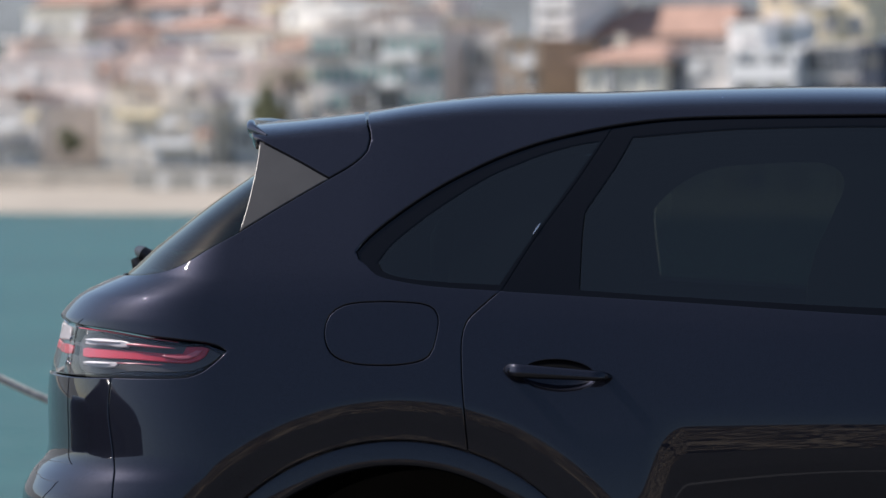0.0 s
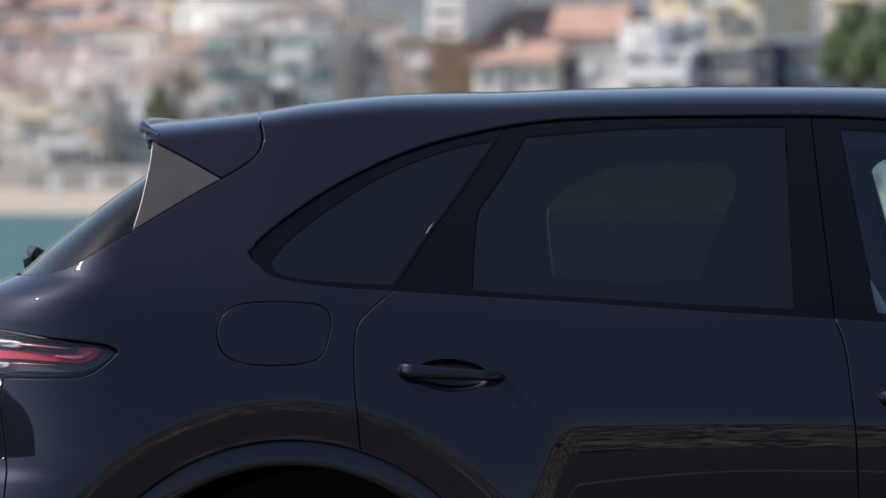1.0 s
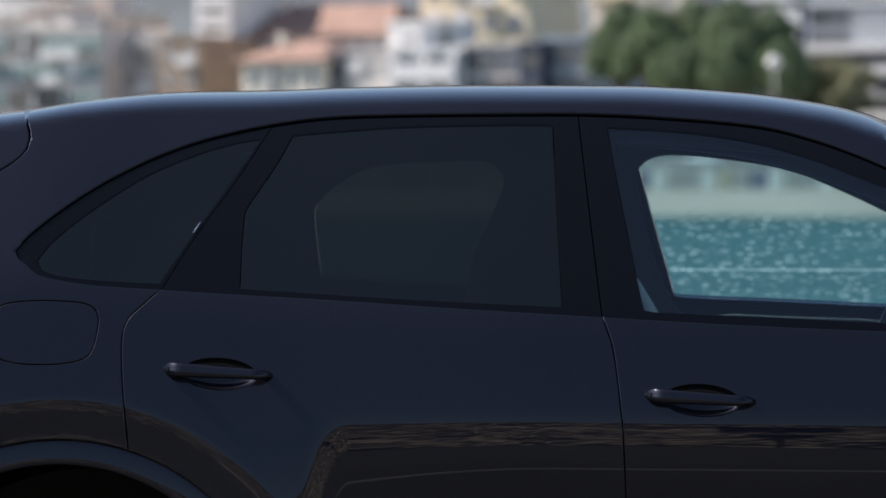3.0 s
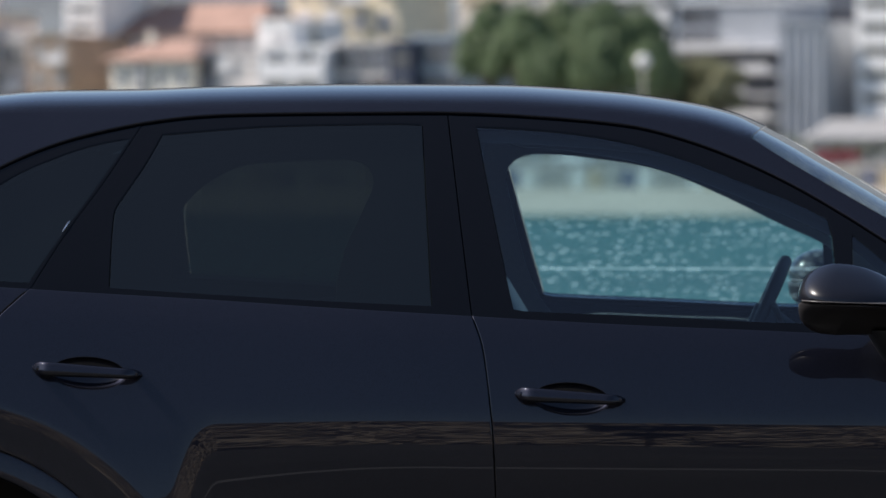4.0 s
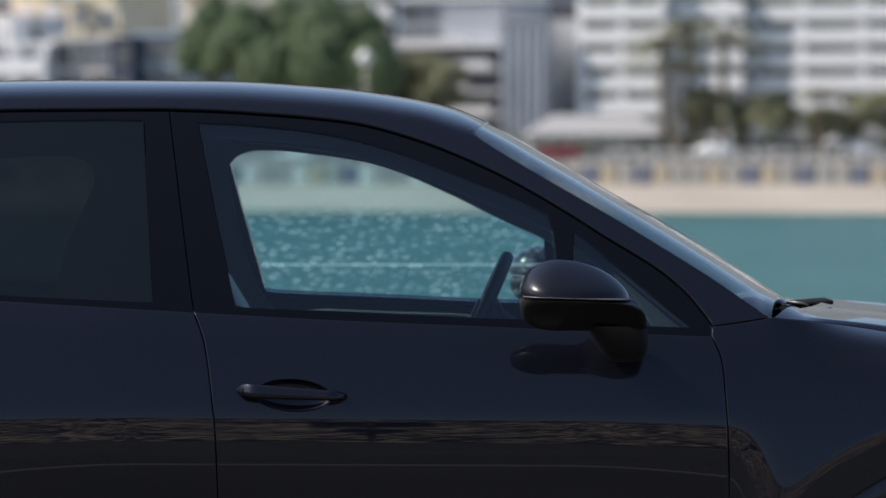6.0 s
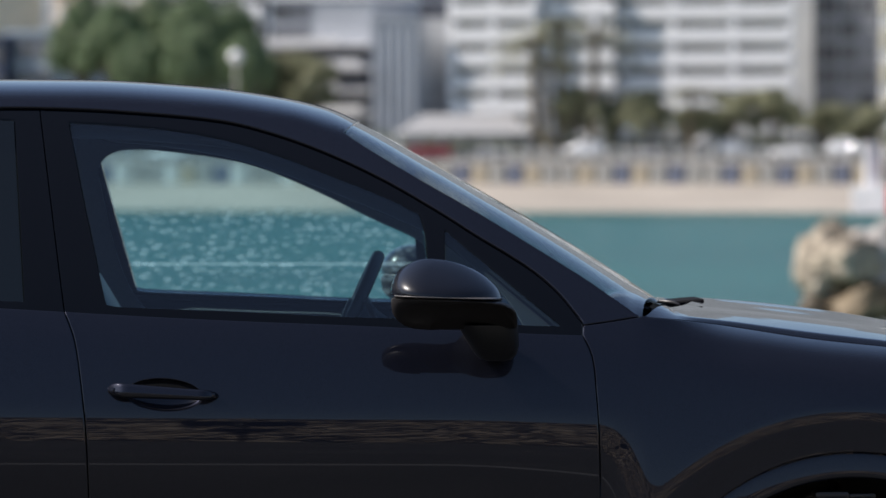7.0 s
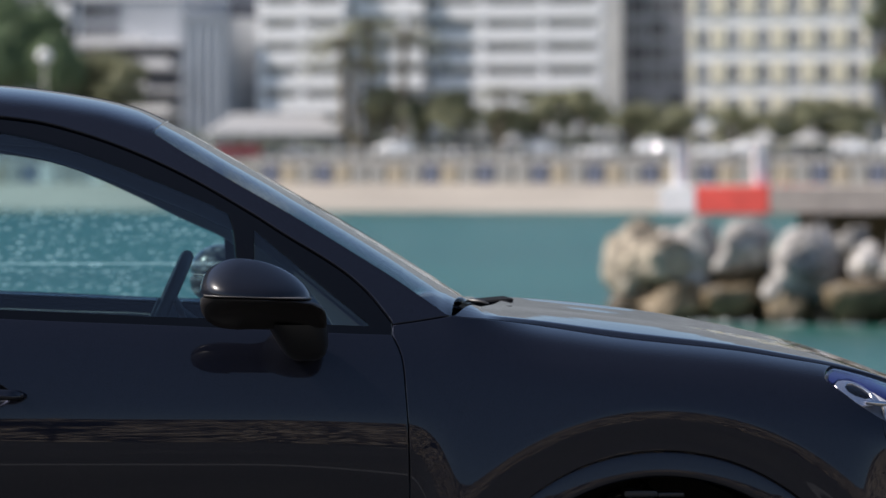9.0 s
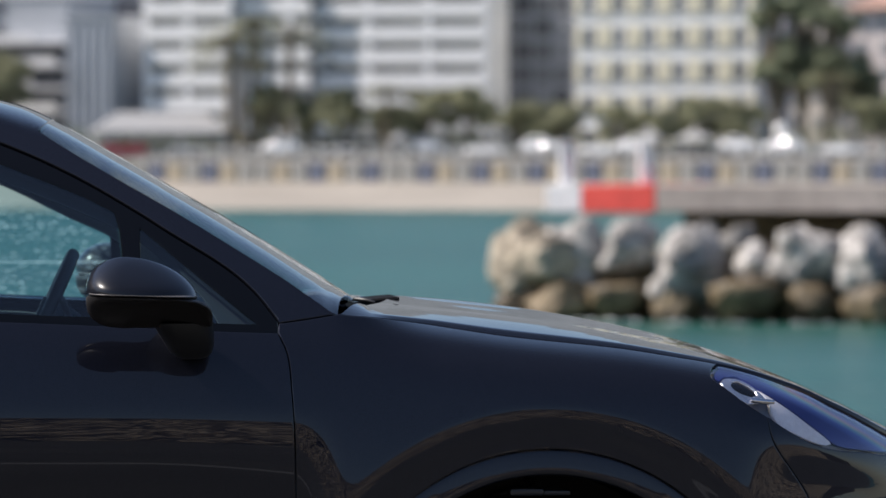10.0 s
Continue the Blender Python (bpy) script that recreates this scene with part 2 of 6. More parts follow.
BELT = spline([(-2.4, 1.26), (-1.5, 1.27), (-1.174, 1.229), (-0.777, 1.206), (-0.201, 1.171), (0.193, 1.15), (0.44, 1.14), (0.93, 1.117), (2.5, 1.05)])
EDGE = spline([(0.3, 1.607), (0.404, 1.567), (0.449, 1.538), (0.574, 1.463), (0.699, 1.391), (0.824, 1.315), (0.949, 1.236), (1.03, 1.179), (1.06, 1.159), (1.08, 1.1545), (1.14, 1.149),
               (1.258, 1.133), (1.446, 1.105), (1.699, 1.077), (1.82, 1.058), (1.919, 1.041), (1.97, 1.029), (2.02, 1.014), (2.07, 0.996), (2.124, 0.975), (2.178, 0.948), (2.235, 0.921), (2.312, 0.88), (2.39, 0.838), (2.56, 0.5)])
LENGTH = spline([(0.2, 0.6), (0.8, 0.58), (1.1, 0.52), (1.2, 0.44), (1.3, 0.31), (1.4, 0.21), (1.5, 0.18), (1.8, 0.17)])  # how long the tail takes to round off
ARCHES = ((-1.386, 0.395, 0.507, 0.451), (1.524, 0.375, 0.486, 0.43))  # x, z, lip and opening radius


ACROSS = np.linspace(0, 1, 400)  # share of the way in to the centre plane
# share of the height: a steep flank, a flat shelf, a shallow crease and a power dome; the windscreen rolls over at its side and flattens
BONNET_RISE = np.interp(ACROSS, [0, 0.008, 0.016, 0.026, 0.045, 0.1, 0.15, 0.22, 0.3, 0.4, 0.5, 0.6, 0.7, 0.8, 0.9, 1], [0, 0.1, 0.18, 0.23, 0.26, 0.325, 0.38, 0.452, 0.525, 0.585, 0.63, 0.67, 0.745, 0.83, 0.91, 1])
SCREEN_RISE = np.interp(ACROSS, [0, 0.03, 0.06, 0.1, 0.15, 0.2, 0.27, 0.35, 0.45, 0.6, 0.8, 1], [0, 0.13, 0.24, 0.36, 0.47, 0.55, 0.63, 0.7, 0.77, 0.85, 0.94, 1])


def step(t):
    t = np.clip(t, 0, 1)
    return t * t * (3 - 2 * t)


def top_of(x):
    return np.maximum(np.where(x < 1.3, ROOF(x), -9), np.where(x > 0.95, HOOD(x), -9))


def edge_level(x, z, tailed=True):
    """0 on the flank, 1 where the surface meets the centre plane."""
    top = top_of(x)
    zone = np.interp(x, [-2, 0.3, 0.6, 1.05, 1.25, 1.9, 2.5], [0.06, 0.06, 0.09, 0.13, 0.13, 0.17, 0.3])
    v = np.clip((z - top + zone) / zone, 0, 1)
    tail = TAIL(z)
    ln = LENGTH(z)
    u = np.clip((tail + ln - x) / ln, 0, 1) * tailed
    w = np.clip((x - 1.85) / 0.71, 0, 1)
    s = (v ** 7.5 + u ** 7.2 + w ** 7.2) ** (1 / 3)
    # ahead of the roof the windscreen and the bonnet break away from the flank at a sharp edge
    rim = EDGE(x)
    k = np.clip((z - rim) / np.maximum(top - rim, 0.01), 0, 1)
    across, raked = np.interp(k, BONNET_RISE, ACROSS), np.interp(k, SCREEN_RISE, ACROSS)
    on = step((x - 1.12) / 0.08)
    lift = (1 - (1 - raked) ** 2) * (1 - on) + (1 - (1 - across) ** 2) * on
    s2 = (lift ** 3 + w ** 7.2) ** (1 / 3)
    b = step((x - 0.36) / 0.1)
    return np.minimum(s * (1 - b) + s2 * b, 1)


def flank(x, z, lip=0):
    """lip 0: bodywork; 1: wheel-arch lips; 2: the flank carried on past the tail, for the spoiler."""
    x, z = np.asarray(x, float), np.asarray(z, float)
    d = z - 0.74
    doors = step((x + 0.86) / 0.11) * step((1.08 - x) / 0.12)
    broad = step((x + 1.0) / 0.7) * step((1.3 - x) / 0.7)
    y = np.where(d > 0, 0.11 * d - 0.08 * broad * 0.22 * np.tanh(np.maximum(d, 0) / 0.22) + d * d / 3.6, d * d / 3.6) + 0.012 * np.clip((np.abs(x - 0.05) - 1.2), 0, 2) ** 2
    t = z - BELT(x) + 0.03  # the shoulder turns in just below the windows
    y = y + 0.19 * (t + np.sqrt(t * t + 0.0016)) - 0.06 * np.clip(t, 0, 1)
    # tucked lower doors and the hollows round the wheels
    y = y + 0.06 * doors * step((0.977 - 0.012 * x - z) / 0.4)
    if lip == 1:
        y = y + 0.032
    else:
        for ax, az, rl, ro in ARCHES:
            r = np.hypot(x - ax, z - az)
            y = y + 0.024 * step((rl + 0.105 - r) / 0.125)
    y = y + 0.018 * step((0.9 - z) / 0.15) * step((x - 1.93) / 0.16)
    # faint shoulder line along the front wing
    y = y - 0.0015 * np.exp(-((z - (1.04 - 0.09 * (x - 1.5))) / 0.035) ** 2) * step((x - 1.1) / 0.4)
    rim = np.clip((z - EDGE(x) + 0.16) / 0.16, 0, 1)
    y = y + 0.06 * rim ** 3 * step((x - 1.045) / 0.25)
    # the wing's shoulder rolls over just below the bonnet
    roll = np.clip((z - EDGE(x) + 0.045) / 0.045, 0, 1)
    y = y + 0.065 * roll ** 3 * step((x - 1.1) / 0.2)
    s = edge_level(x, z, lip != 2)
    return y + (MID - y) * (1 - np.sqrt(np.maximum(1 - s, 0)))


def flank_normal(x, z, lip=0):
    e = 0.0008
    gx = (flank(x + e, z, lip) - flank(x - e, z, lip)) / (2 * e)
    gz = (flank(x, z + e, lip) - flank(x, z - e, lip)) / (2 * e)
    n = np.stack([gx, -np.ones_like(gx), gz], 1)
    return n / np.linalg.norm(n, axis=1)[:, None]


def curve(pts, gap=0.014, smooth=True):
    """A smooth line through the points, resampled about every gap metres."""
    p = np.array(pts, float)
    out = []
    ring = smooth and np.allclose(p[0], p[-1])
    for i in range(len(p) - 1):
        a, b = p[i], p[i + 1]
        n = max(1, int(np.linalg.norm(b - a) / gap))
        ma = (b - p[i - 1]) / 2 if i and smooth else (b - p[-2]) / 2 if ring else b - a
        mb = (p[i + 2] - a) / 2 if i + 2 < len(p) and smooth else (p[1] - a) / 2 if ring else b - a
        la = np.linalg.norm(b - a)
        ma, mb = ma * la / max(np.linalg.norm(ma), 1e-9), mb * la / max(np.linalg.norm(mb), 1e-9)
        for k in range(n):
            t = k / n
            out.append((1 + 2 * t) * (1 - t) ** 2 * a + t * (1 - t) ** 2 * ma + t * t * (3 - 2 * t) * b + t * t * (t - 1) * mb)
    out.append(p[-1])
    return [tuple(q) for q in out]


def level_line(x0, x1, lv, gap=0.015):
    """The line along the car's top on which edge_level is lv."""
    xs = np.linspace(x0, x1, max(2, int(abs(x1 - x0) / gap)))
    lo, hi = top_of(xs) - 0.11, top_of(xs).copy()
    for _ in range(40):
        m = (lo + hi) / 2
        up = edge_level(xs, m) < lv
        lo, hi = np.where(up, m, lo), np.where(up, hi, m)
    return list(zip(xs, (lo + hi) / 2))


def edge_line(x0, x1, dz, gap=0.014):
    """The line on which windscreen and bonnet break from the flank, dz above it."""
    xs = np.linspace(x0, x1, max(2, int(abs(x1 - x0) / gap)))
    return list(zip(xs, EDGE(xs) + dz))


def end_line(z0, z1, lv, front=False, gap=0.012):
    """The line down the tail or the nose on which edge_level is lv."""
    zs = np.linspace(z0, z1, max(2, int(abs(z1 - z0) / gap)))
    a, b = (np.full_like(zs, 1.9), np.full_like(zs, 2.56)) if front else (TAIL(zs) + 0.4, TAIL(zs).copy())
    for _ in range(40):
        m = (a + b) / 2
        up = edge_level(m, zs) < lv
        a, b = np.where(up, m, a), np.where(up, b, m)
    return list(zip((a + b) / 2, zs))


def inside(q, loops):
    hit = np.zeros(len(q), bool)
    for lp in loops:
        a = np.array(lp)
        b = np.roll(a, -1, axis=0)
        for (x1, y1), (x2, y2) in zip(a, b):
            if y1 != y2:
                c = ((y1 > q[:, 1]) != (y2 > q[:, 1])) & (q[:, 0] < (x2 - x1) * (q[:, 1] - y1) / (y2 - y1) + x1)
                hit ^= c
    return hit


LEVELS = (0.05, 0.15, 0.3, 0.45, 0.6, 0.75, 0.86, 0.93, 0.97, 0.99, 0.998)


def panel(outline, holes=(), off=0.0, flange=0.014, roll=0.0008, tilt=0.72, grid=0.014, lip=0, far=False, whole=False, gap=0.0015):
    """A sheet of bodywork cut to an outline in (x, z), laid on the flank (off metres outward), its edges rolled in.
    far: its mirror image on the other flank; whole: both halves, joined over the centre plane."""
    from_loops = []
    for k, lp in enumerate([outline, *holes]):
        a = [lp[0]]
        for q in lp[1:]:
            if math.dist(q, a[-1]) > 0.002:
                a.append(q)
        if math.dist(a[0], a[-1]) < 0.002:
            a.pop()
        a = np.array(a)
        area = 0.5 * np.sum(a[:, 0] * np.roll(a[:, 1], -1) - np.roll(a[:, 0], -1) * a[:, 1])
        if (area > 0) != (k == 0):
            a = a[::-1]
        t = np.roll(a, -1, 0) - np.roll(a, 1, 0)
        t /= np.linalg.norm(t, axis=1)[:, None] + 1e-9
        inward = np.stack([-t[:, 1], t[:, 0]], 1)
        seam = (edge_level(a[:, 0], a[:, 1], lip != 2) > 0.995) & whole
        a = a + inward * np.where(seam, 0, gap)[:, None]
        from_loops.append((a, inward, seam))
    loops = [f[0] for f in from_loops]
    allp = np.concatenate(loops)
    lo, hi = allp.min(0), allp.max(0)
    gx, gz = np.meshgrid(np.arange(lo[0], hi[0], grid or 9), np.arange(lo[1], hi[1], grid or 9))
    cand = [np.stack([gx.ravel(), gz.ravel()], 1)]
    if hi[1] > 0.9:
        for lv in LEVELS if grid else np.concatenate((np.linspace(0.24, 0.93, 22), (0.06, 0.085, 0.11, 0.14, 0.17, 0.2), LEVELS[-4:])):
            cand.append(np.array(level_line(lo[0], hi[0], lv)))
            if lo[0] < -1.5:
                cand.append(np.array(end_line(max(lo[1], 0.3), hi[1], lv)))
            if hi[0] > 1.9:
                cand.append(np.array(end_line(max(lo[1], 0.3), min(hi[1], 1.0), lv, True)))
    cand = np.concatenate(cand)
    cand = cand[inside(cand, loops)]
    keep = np.ones(len(cand), bool)
    for i in range(0, len(cand), 2000):
        keep[i:i + 2000] = np.min(np.linalg.norm(cand[i:i + 2000, None] - allp[None], axis=2), axis=1) > (0.008 if grid else 0.0012)
    cand = cand[keep]
    rings = [a + inw * 0.0022 for a, inw, seam in from_loops]
    ring = np.concatenate(rings + [(r + np.roll(r, -1, 0)) / 2 for r in rings])
    ring = ring[inside(ring, loops)] if grid else ring[:0]
    pts = np.concatenate([allp, ring, cand])
    edges, start = [], 0
    for lp in loops:
        n = len(lp)
        edges += [(start + i, start + (i + 1) % n) for i in range(n)]
        start += n
    got = delaunay([Vector(p) for p in pts], edges, [], 0, 1e-6)
    p2 = np.array([tuple(v) for v in got[0]])
    tri = np.array([f for f in got[2] if len(f) == 3])
    tri = tri[inside(p2[tri].mean(1), loops)]
    used = np.unique(tri)
    remap = np.full(len(p2), -1)
    remap[used] = np.arange(len(used))
    src = [got[3][i] for i in used]
    p2, tri = p2[used], remap[tri]
    q = p2[tri]
    flip = (q[:, 1, 0] - q[:, 0, 0]) * (q[:, 2, 1] - q[:, 0, 1]) - (q[:, 2, 0] - q[:, 0, 0]) * (q[:, 1, 1] - q[:, 0, 1]) < 0
    tri[flip] = tri[flip][:, ::-1]
    nor = flank_normal(p2[:, 0], p2[:, 1], lip)
    pos = np.stack([p2[:, 0], flank(p2[:, 0], p2[:, 1], lip), p2[:, 1]], 1) + nor * off
    # roll the rim in and hang a flange from it
    inw = np.concatenate([f[1] for f in from_loops])
    seam = np.concatenate([f[2] for f in from_loops])
    where = {}
    for i, s in enumerate(src):
        for k in s:
            if k < len(allp):
                where[k] = i
    base = nor.copy()
    for k, i in where.items():
        if not seam[k]:
            out = np.array([-inw[k][0], 0, -inw[k][1]])
            pos[i] -= base[i] * roll
            nor[i] = base[i] + out * tilt * 1.3
            nor[i] /= np.linalg.norm(nor[i])
    verts, norms, faces = list(pos), list(nor), [tuple(t) for t in tri]
    low = {}
    if flange:
        for a, b in edges:
            if a in where and b in where and not (seam[a] and seam[b]):
                for k in (a, b):
                    if k not in low:
                        i = where[k]
                        low[k] = len(verts)
                        out = np.array([-inw[k][0], 0, -inw[k][1]])
                        verts.append(pos[i] - base[i] * (flange if not seam[k] else 0.001))
                        norms.append(out)
                faces.append((where[b], where[a], low[a], low[b]))
    verts, norms = np.array(verts), np.array(norms)
    if far or whole:
        v2, n2 = verts * (1, -1, 1) + (0, 2 * MID, 0), norms * (1, -1, 1)
        f2 = [f[::-1] for f in faces]
        if whole:
            k = len(verts)
            verts, norms = np.concatenate([verts, v2]), np.concatenate([norms, n2])
            faces = faces + [tuple(i + k for i in f) for f in f2]
        else:
            verts, norms, faces = v2, n2, f2
    return mesh_of("panel", verts, faces, norms)


def crown(start, end, low=None, off=0.0, nu=160, nv=40, flange=0.014):
    """Roof, windscreen or bonnet: a regular skin from its side edge over the centre plane; start and end give x for v,
    0 at the side edge and 1 on the centre plane; low: the edge_level of the side edge, or None for the edge line."""
    v = np.linspace(0, 1, nv)[None, :] ** 1.8
    a, b = start(v), end(v)
    x = a + (b - a) * np.linspace(0, 1, nu)[:, None]
    s0 = edge_level(x, EDGE(x) + 0.001) if low is None else np.full_like(x, low)
    s = np.minimum(1 - (1 - v) ** 2 * (1 - s0), 1 - 1e-9)
    lo = EDGE(x) + 0.0005 if low is None else top_of(x) - 0.13
    hi = top_of(x)
    for _ in range(44):
        m = (lo + hi) / 2
        up = edge_level(x, m) < s
        lo, hi = np.where(up, m, lo), np.where(up, hi, m)
    z = (lo + hi) / 2
    y = flank(x, z)
    y[:, -1] = MID
    p = np.stack([x, y, z], 2)
    p = np.concatenate([p, (p * (1, -1, 1) + (0, 2 * MID, 0))[:, -2::-1]], 1)
    n = np.cross(np.gradient(p, axis=0), np.gradient(p, axis=1))
    n /= np.linalg.norm(n, axis=2)[:, :, None] + 1e-12
    n *= np.where(n[:, :, 2:] < 0, -1, 1)
    p = p + n * off
    w = p.shape[1]
    idx = np.arange(nu * w).reshape(nu, w)
    quads = np.stack([idx[:-1, :-1], idx[1:, :-1], idx[1:, 1:], idx[:-1, 1:]], 2).reshape(-1, 4)
    rim = np.concatenate([idx[:, 0], idx[-1, 1:], idx[-2::-1, -1], idx[0, -2:0:-1]])
    flat, nn = p.reshape(-1, 3), n.reshape(-1, 3)
    lower = flat[rim] - nn[rim] * flange
    k = len(flat)
    j = np.arange(len(rim))
    skirt = np.stack([rim, k + j, k + (j + 1) % len(rim), np.roll(rim, -1)], 1)
    out = flat[rim] - flat.mean(0)
    out[:, 2] = 0
    out /= np.linalg.norm(out, axis=1)[:, None]
    return mesh_of("crown", np.concatenate([flat, lower]), np.concatenate([quads, skirt]), np.concatenate([nn, out]))


def lip_skin(i, a0, a1, far, na=120):
    """The rolled lip round a wheel arch, tucked under the bodywork at its outer edge."""
    ax, az, rl, ro = ARCHES[i]
    rows = ((rl + 0.008, 0.004), (rl + 0.001, 0.001), (rl - 0.01, 0), (rl - 0.02, 0), ((rl + ro) / 2, 0), (ro + 0.016, 0), (ro + 0.009, 0.0006), (ro + 0.004, 0.0022), (ro, 0.006), (ro - 0.002, 0.014), (ro - 0.002, 0.06))
    t = np.radians(np.linspace(a0, a1, na))
    pts = []
    for r, dep in rows:
        x, z = ax + r * np.cos(t), az + r * np.sin(t)
        pts.append(np.stack([x, flank(x, z, 1) + dep, z], 1))
    p = np.array(pts)
    n = np.cross(np.gradient(p, axis=0), np.gradient(p, axis=1))
    n /= np.linalg.norm(n, axis=2)[:, :, None]
    if n[3, na // 2, 1] > 0:
        n = -n
    w = na
    idx = np.arange(len(rows) * w).reshape(len(rows), w)
    quads = np.stack([idx[:-1, :-1], idx[:-1, 1:], idx[1:, 1:], idx[1:, :-1]], 2).reshape(-1, 4)
    p, n = p.reshape(-1, 3), n.reshape(-1, 3)
    if far:
        p, n, quads = p * (1, -1, 1) + (0, 2 * MID, 0), n * (1, -1, 1), quads[:, ::-1]
    return mesh_of("lip", p, quads, n)


def mirrored(bm):
    """The same part on the car's other side."""
    other = bm.copy()
    for v in other.verts:
        v.co.y = 2 * MID - v.co.y
    bmesh.ops.reverse_faces(other, faces=other.faces)
    return other

# ---- the car ----
TO = [(-1.502, 1.316), (-1.477, 1.347), (-1.414, 1.401), (-1.338, 1.455), (-1.262, 1.498), (-1.187, 1.533), (-1.099, 1.563), (-0.973, 1.592), (-0.848, 1.609),
      (-0.71, 1.615), (-0.416, 1.618), (-0.274, 1.618), (-0.105, 1.611), (0.133, 1.589), (0.258, 1.558), (0.382, 1.512), (0.507, 1.452), (0.632, 1.379),
      (0.694, 1.339), (0.818, 1.262), (0.88, 1.209), (0.93, 1.147)]
TG = [(-1.452, 1.294), (-1.426, 1.332), (-1.363, 1.389), (-1.287, 1.445), (-1.224, 1.485), (-1.161, 1.514), (-1.099, 1.538), (-1.036, 1.555), (-0.985, 1.564)]
BL = [(-1.474, 1.284), (-1.449, 1.263), (-1.399, 1.25), (-1.324, 1.239), (-1.174, 1.229), (-1.025, 1.22), (-0.777, 1.206), (-0.53, 1.19),
      (-0.201, 1.171), (0.009, 1.159), (0.193, 1.15), (0.44, 1.14), (0.815, 1.122), (0.93, 1.118)]
SEAM_REAR = [(-1.174, 1.229), (-1.208, 1.198), (-1.243, 1.161), (-1.252, 1.124), (-1.25, 1.062), (-1.243, 0.988), (-1.233, 0.878)]
SEAM_MID = [(-0.201, 1.171), (-0.178, 1.11), (-0.162, 1.011), (-0.152, 0.912), (-0.146, 0.777), (-0.14, 0.45)]
SEAM_FRONT = [(0.93, 1.118), (0.95, 1.071), (0.958, 0.994), (0.963, 0.908), (0.967, 0.76), (0.97, 0.45)]
SLANT = [(-0.962, 1.594), (-1.031, 1.47), (-1.106, 1.352), (-1.174, 1.229)]
PILLAR = [(-0.274, 1.618), (-0.239, 1.406), (-0.201, 1.171)]
LAMP_TOP = [(1.891, 1.018), (1.901, 1.033), (1.919, 1.039), (1.97, 1.028), (2.02, 1.013), (2.07, 0.995), (2.124, 0.974), (2.178, 0.947), (2.235, 0.92), (2.312, 0.879), (2.36, 0.853)]
LAMP_LOW = [(1.891, 1.018), (1.914, 0.999), (1.962, 0.962), (2.012, 0.93), (2.062, 0.897), (2.115, 0.869), (2.169, 0.853), (2.255, 0.842), (2.304, 0.833), (2.36, 0.835)]
TAIL_TOP = [(-1.774, 1.095), (-1.801, 1.108), (-1.868, 1.117), (-1.954, 1.125), (-2.048, 1.136), (-2.168, 1.146), (-2.225, 1.155)]
TAIL_LOW = [(-1.774, 1.095), (-1.798, 1.07), (-1.83, 1.047), (-1.87, 1.036), (-2.046, 1.033), (-2.16, 1.03), (-2.275, 1.03)]
FIN_SEAM = [(-1.772, 1.356), (-1.675, 1.419), (-1.585, 1.475), (-1.534, 1.508), (-1.506, 1.539), (-1.503, 1.565), (-1.514, 1.596), (-1.54, 1.623), (-1.575, 1.633)]
WING_SEAM = [(2.012, 0.93), (2.022, 0.88), (2.042, 0.845), (2.075, 0.80), (2.11, 0.74), (2.13, 0.6), (2.09, 0.5), (2.004, 0.451)]
HATCH = [(-2.075, 1.257), (-2.0, 1.26), (-1.948, 1.268), (-1.896, 1.285), (-1.832, 1.322), (-1.772, 1.356)]
BUMPER_SEAM = [(-2.046, 1.033), (-2.05, 0.96), (-2.035, 0.87), (-2.026, 0.812), (-2.03, 0.6), (-2.06, 0.45)]
FUEL = [(-1.557, 1.136), (-1.548, 1.173), (-1.517, 1.195), (-1.454, 1.203), (-1.38, 1.202), (-1.33, 1.195), (-1.308, 1.174), (-1.31, 1.124),
        (-1.324, 1.085), (-1.367, 1.069), (-1.442, 1.065), (-1.504, 1.072), (-1.542, 1.093), (-1.557, 1.136)]


def arc(i, r, a0, a1, n=60):
    ax, az = ARCHES[i][:2]
    return [(ax + r * math.cos(radians(a0 + (a1 - a0) * k / n)), az + r * math.sin(radians(a0 + (a1 - a0) * k / n))) for k in range(n + 1)]


def angle_at(i, x, z):
    return math.degrees(math.atan2(z - ARCHES[i][1], x - ARCHES[i][0]))


def cut(line, x0, x1):
    return [p for p in line if x0 <= p[0] <= x1]


car = tagged(new("car"), "glossy dark blue-black SUV parked side-on on the quay", "car")
car.location = (0, MID, 0)
car.matrix_basis = Matrix.Translation((0, MID, 0))


def both(name, mat, outline, parents=(None, None), label="", **kw):
    """The same sheet on both flanks."""
    return [part(name, panel(outline, far=f, **kw), mat, parents[f] or car, label) for f in (False, True)]


def both_bm(name, mat, bm, parents=(None, None), label=""):
    other = mirrored(bm)
    return part(name, bm, mat, parents[0] or car, label), part(name, other, mat, parents[1] or car, label)


RL, FL = ARCHES[0][2], ARCHES[1][2]
c_to, c_bl = curve(TO), curve(BL)
roof_cut = level_line(-1.575, 0.445, 0.96)

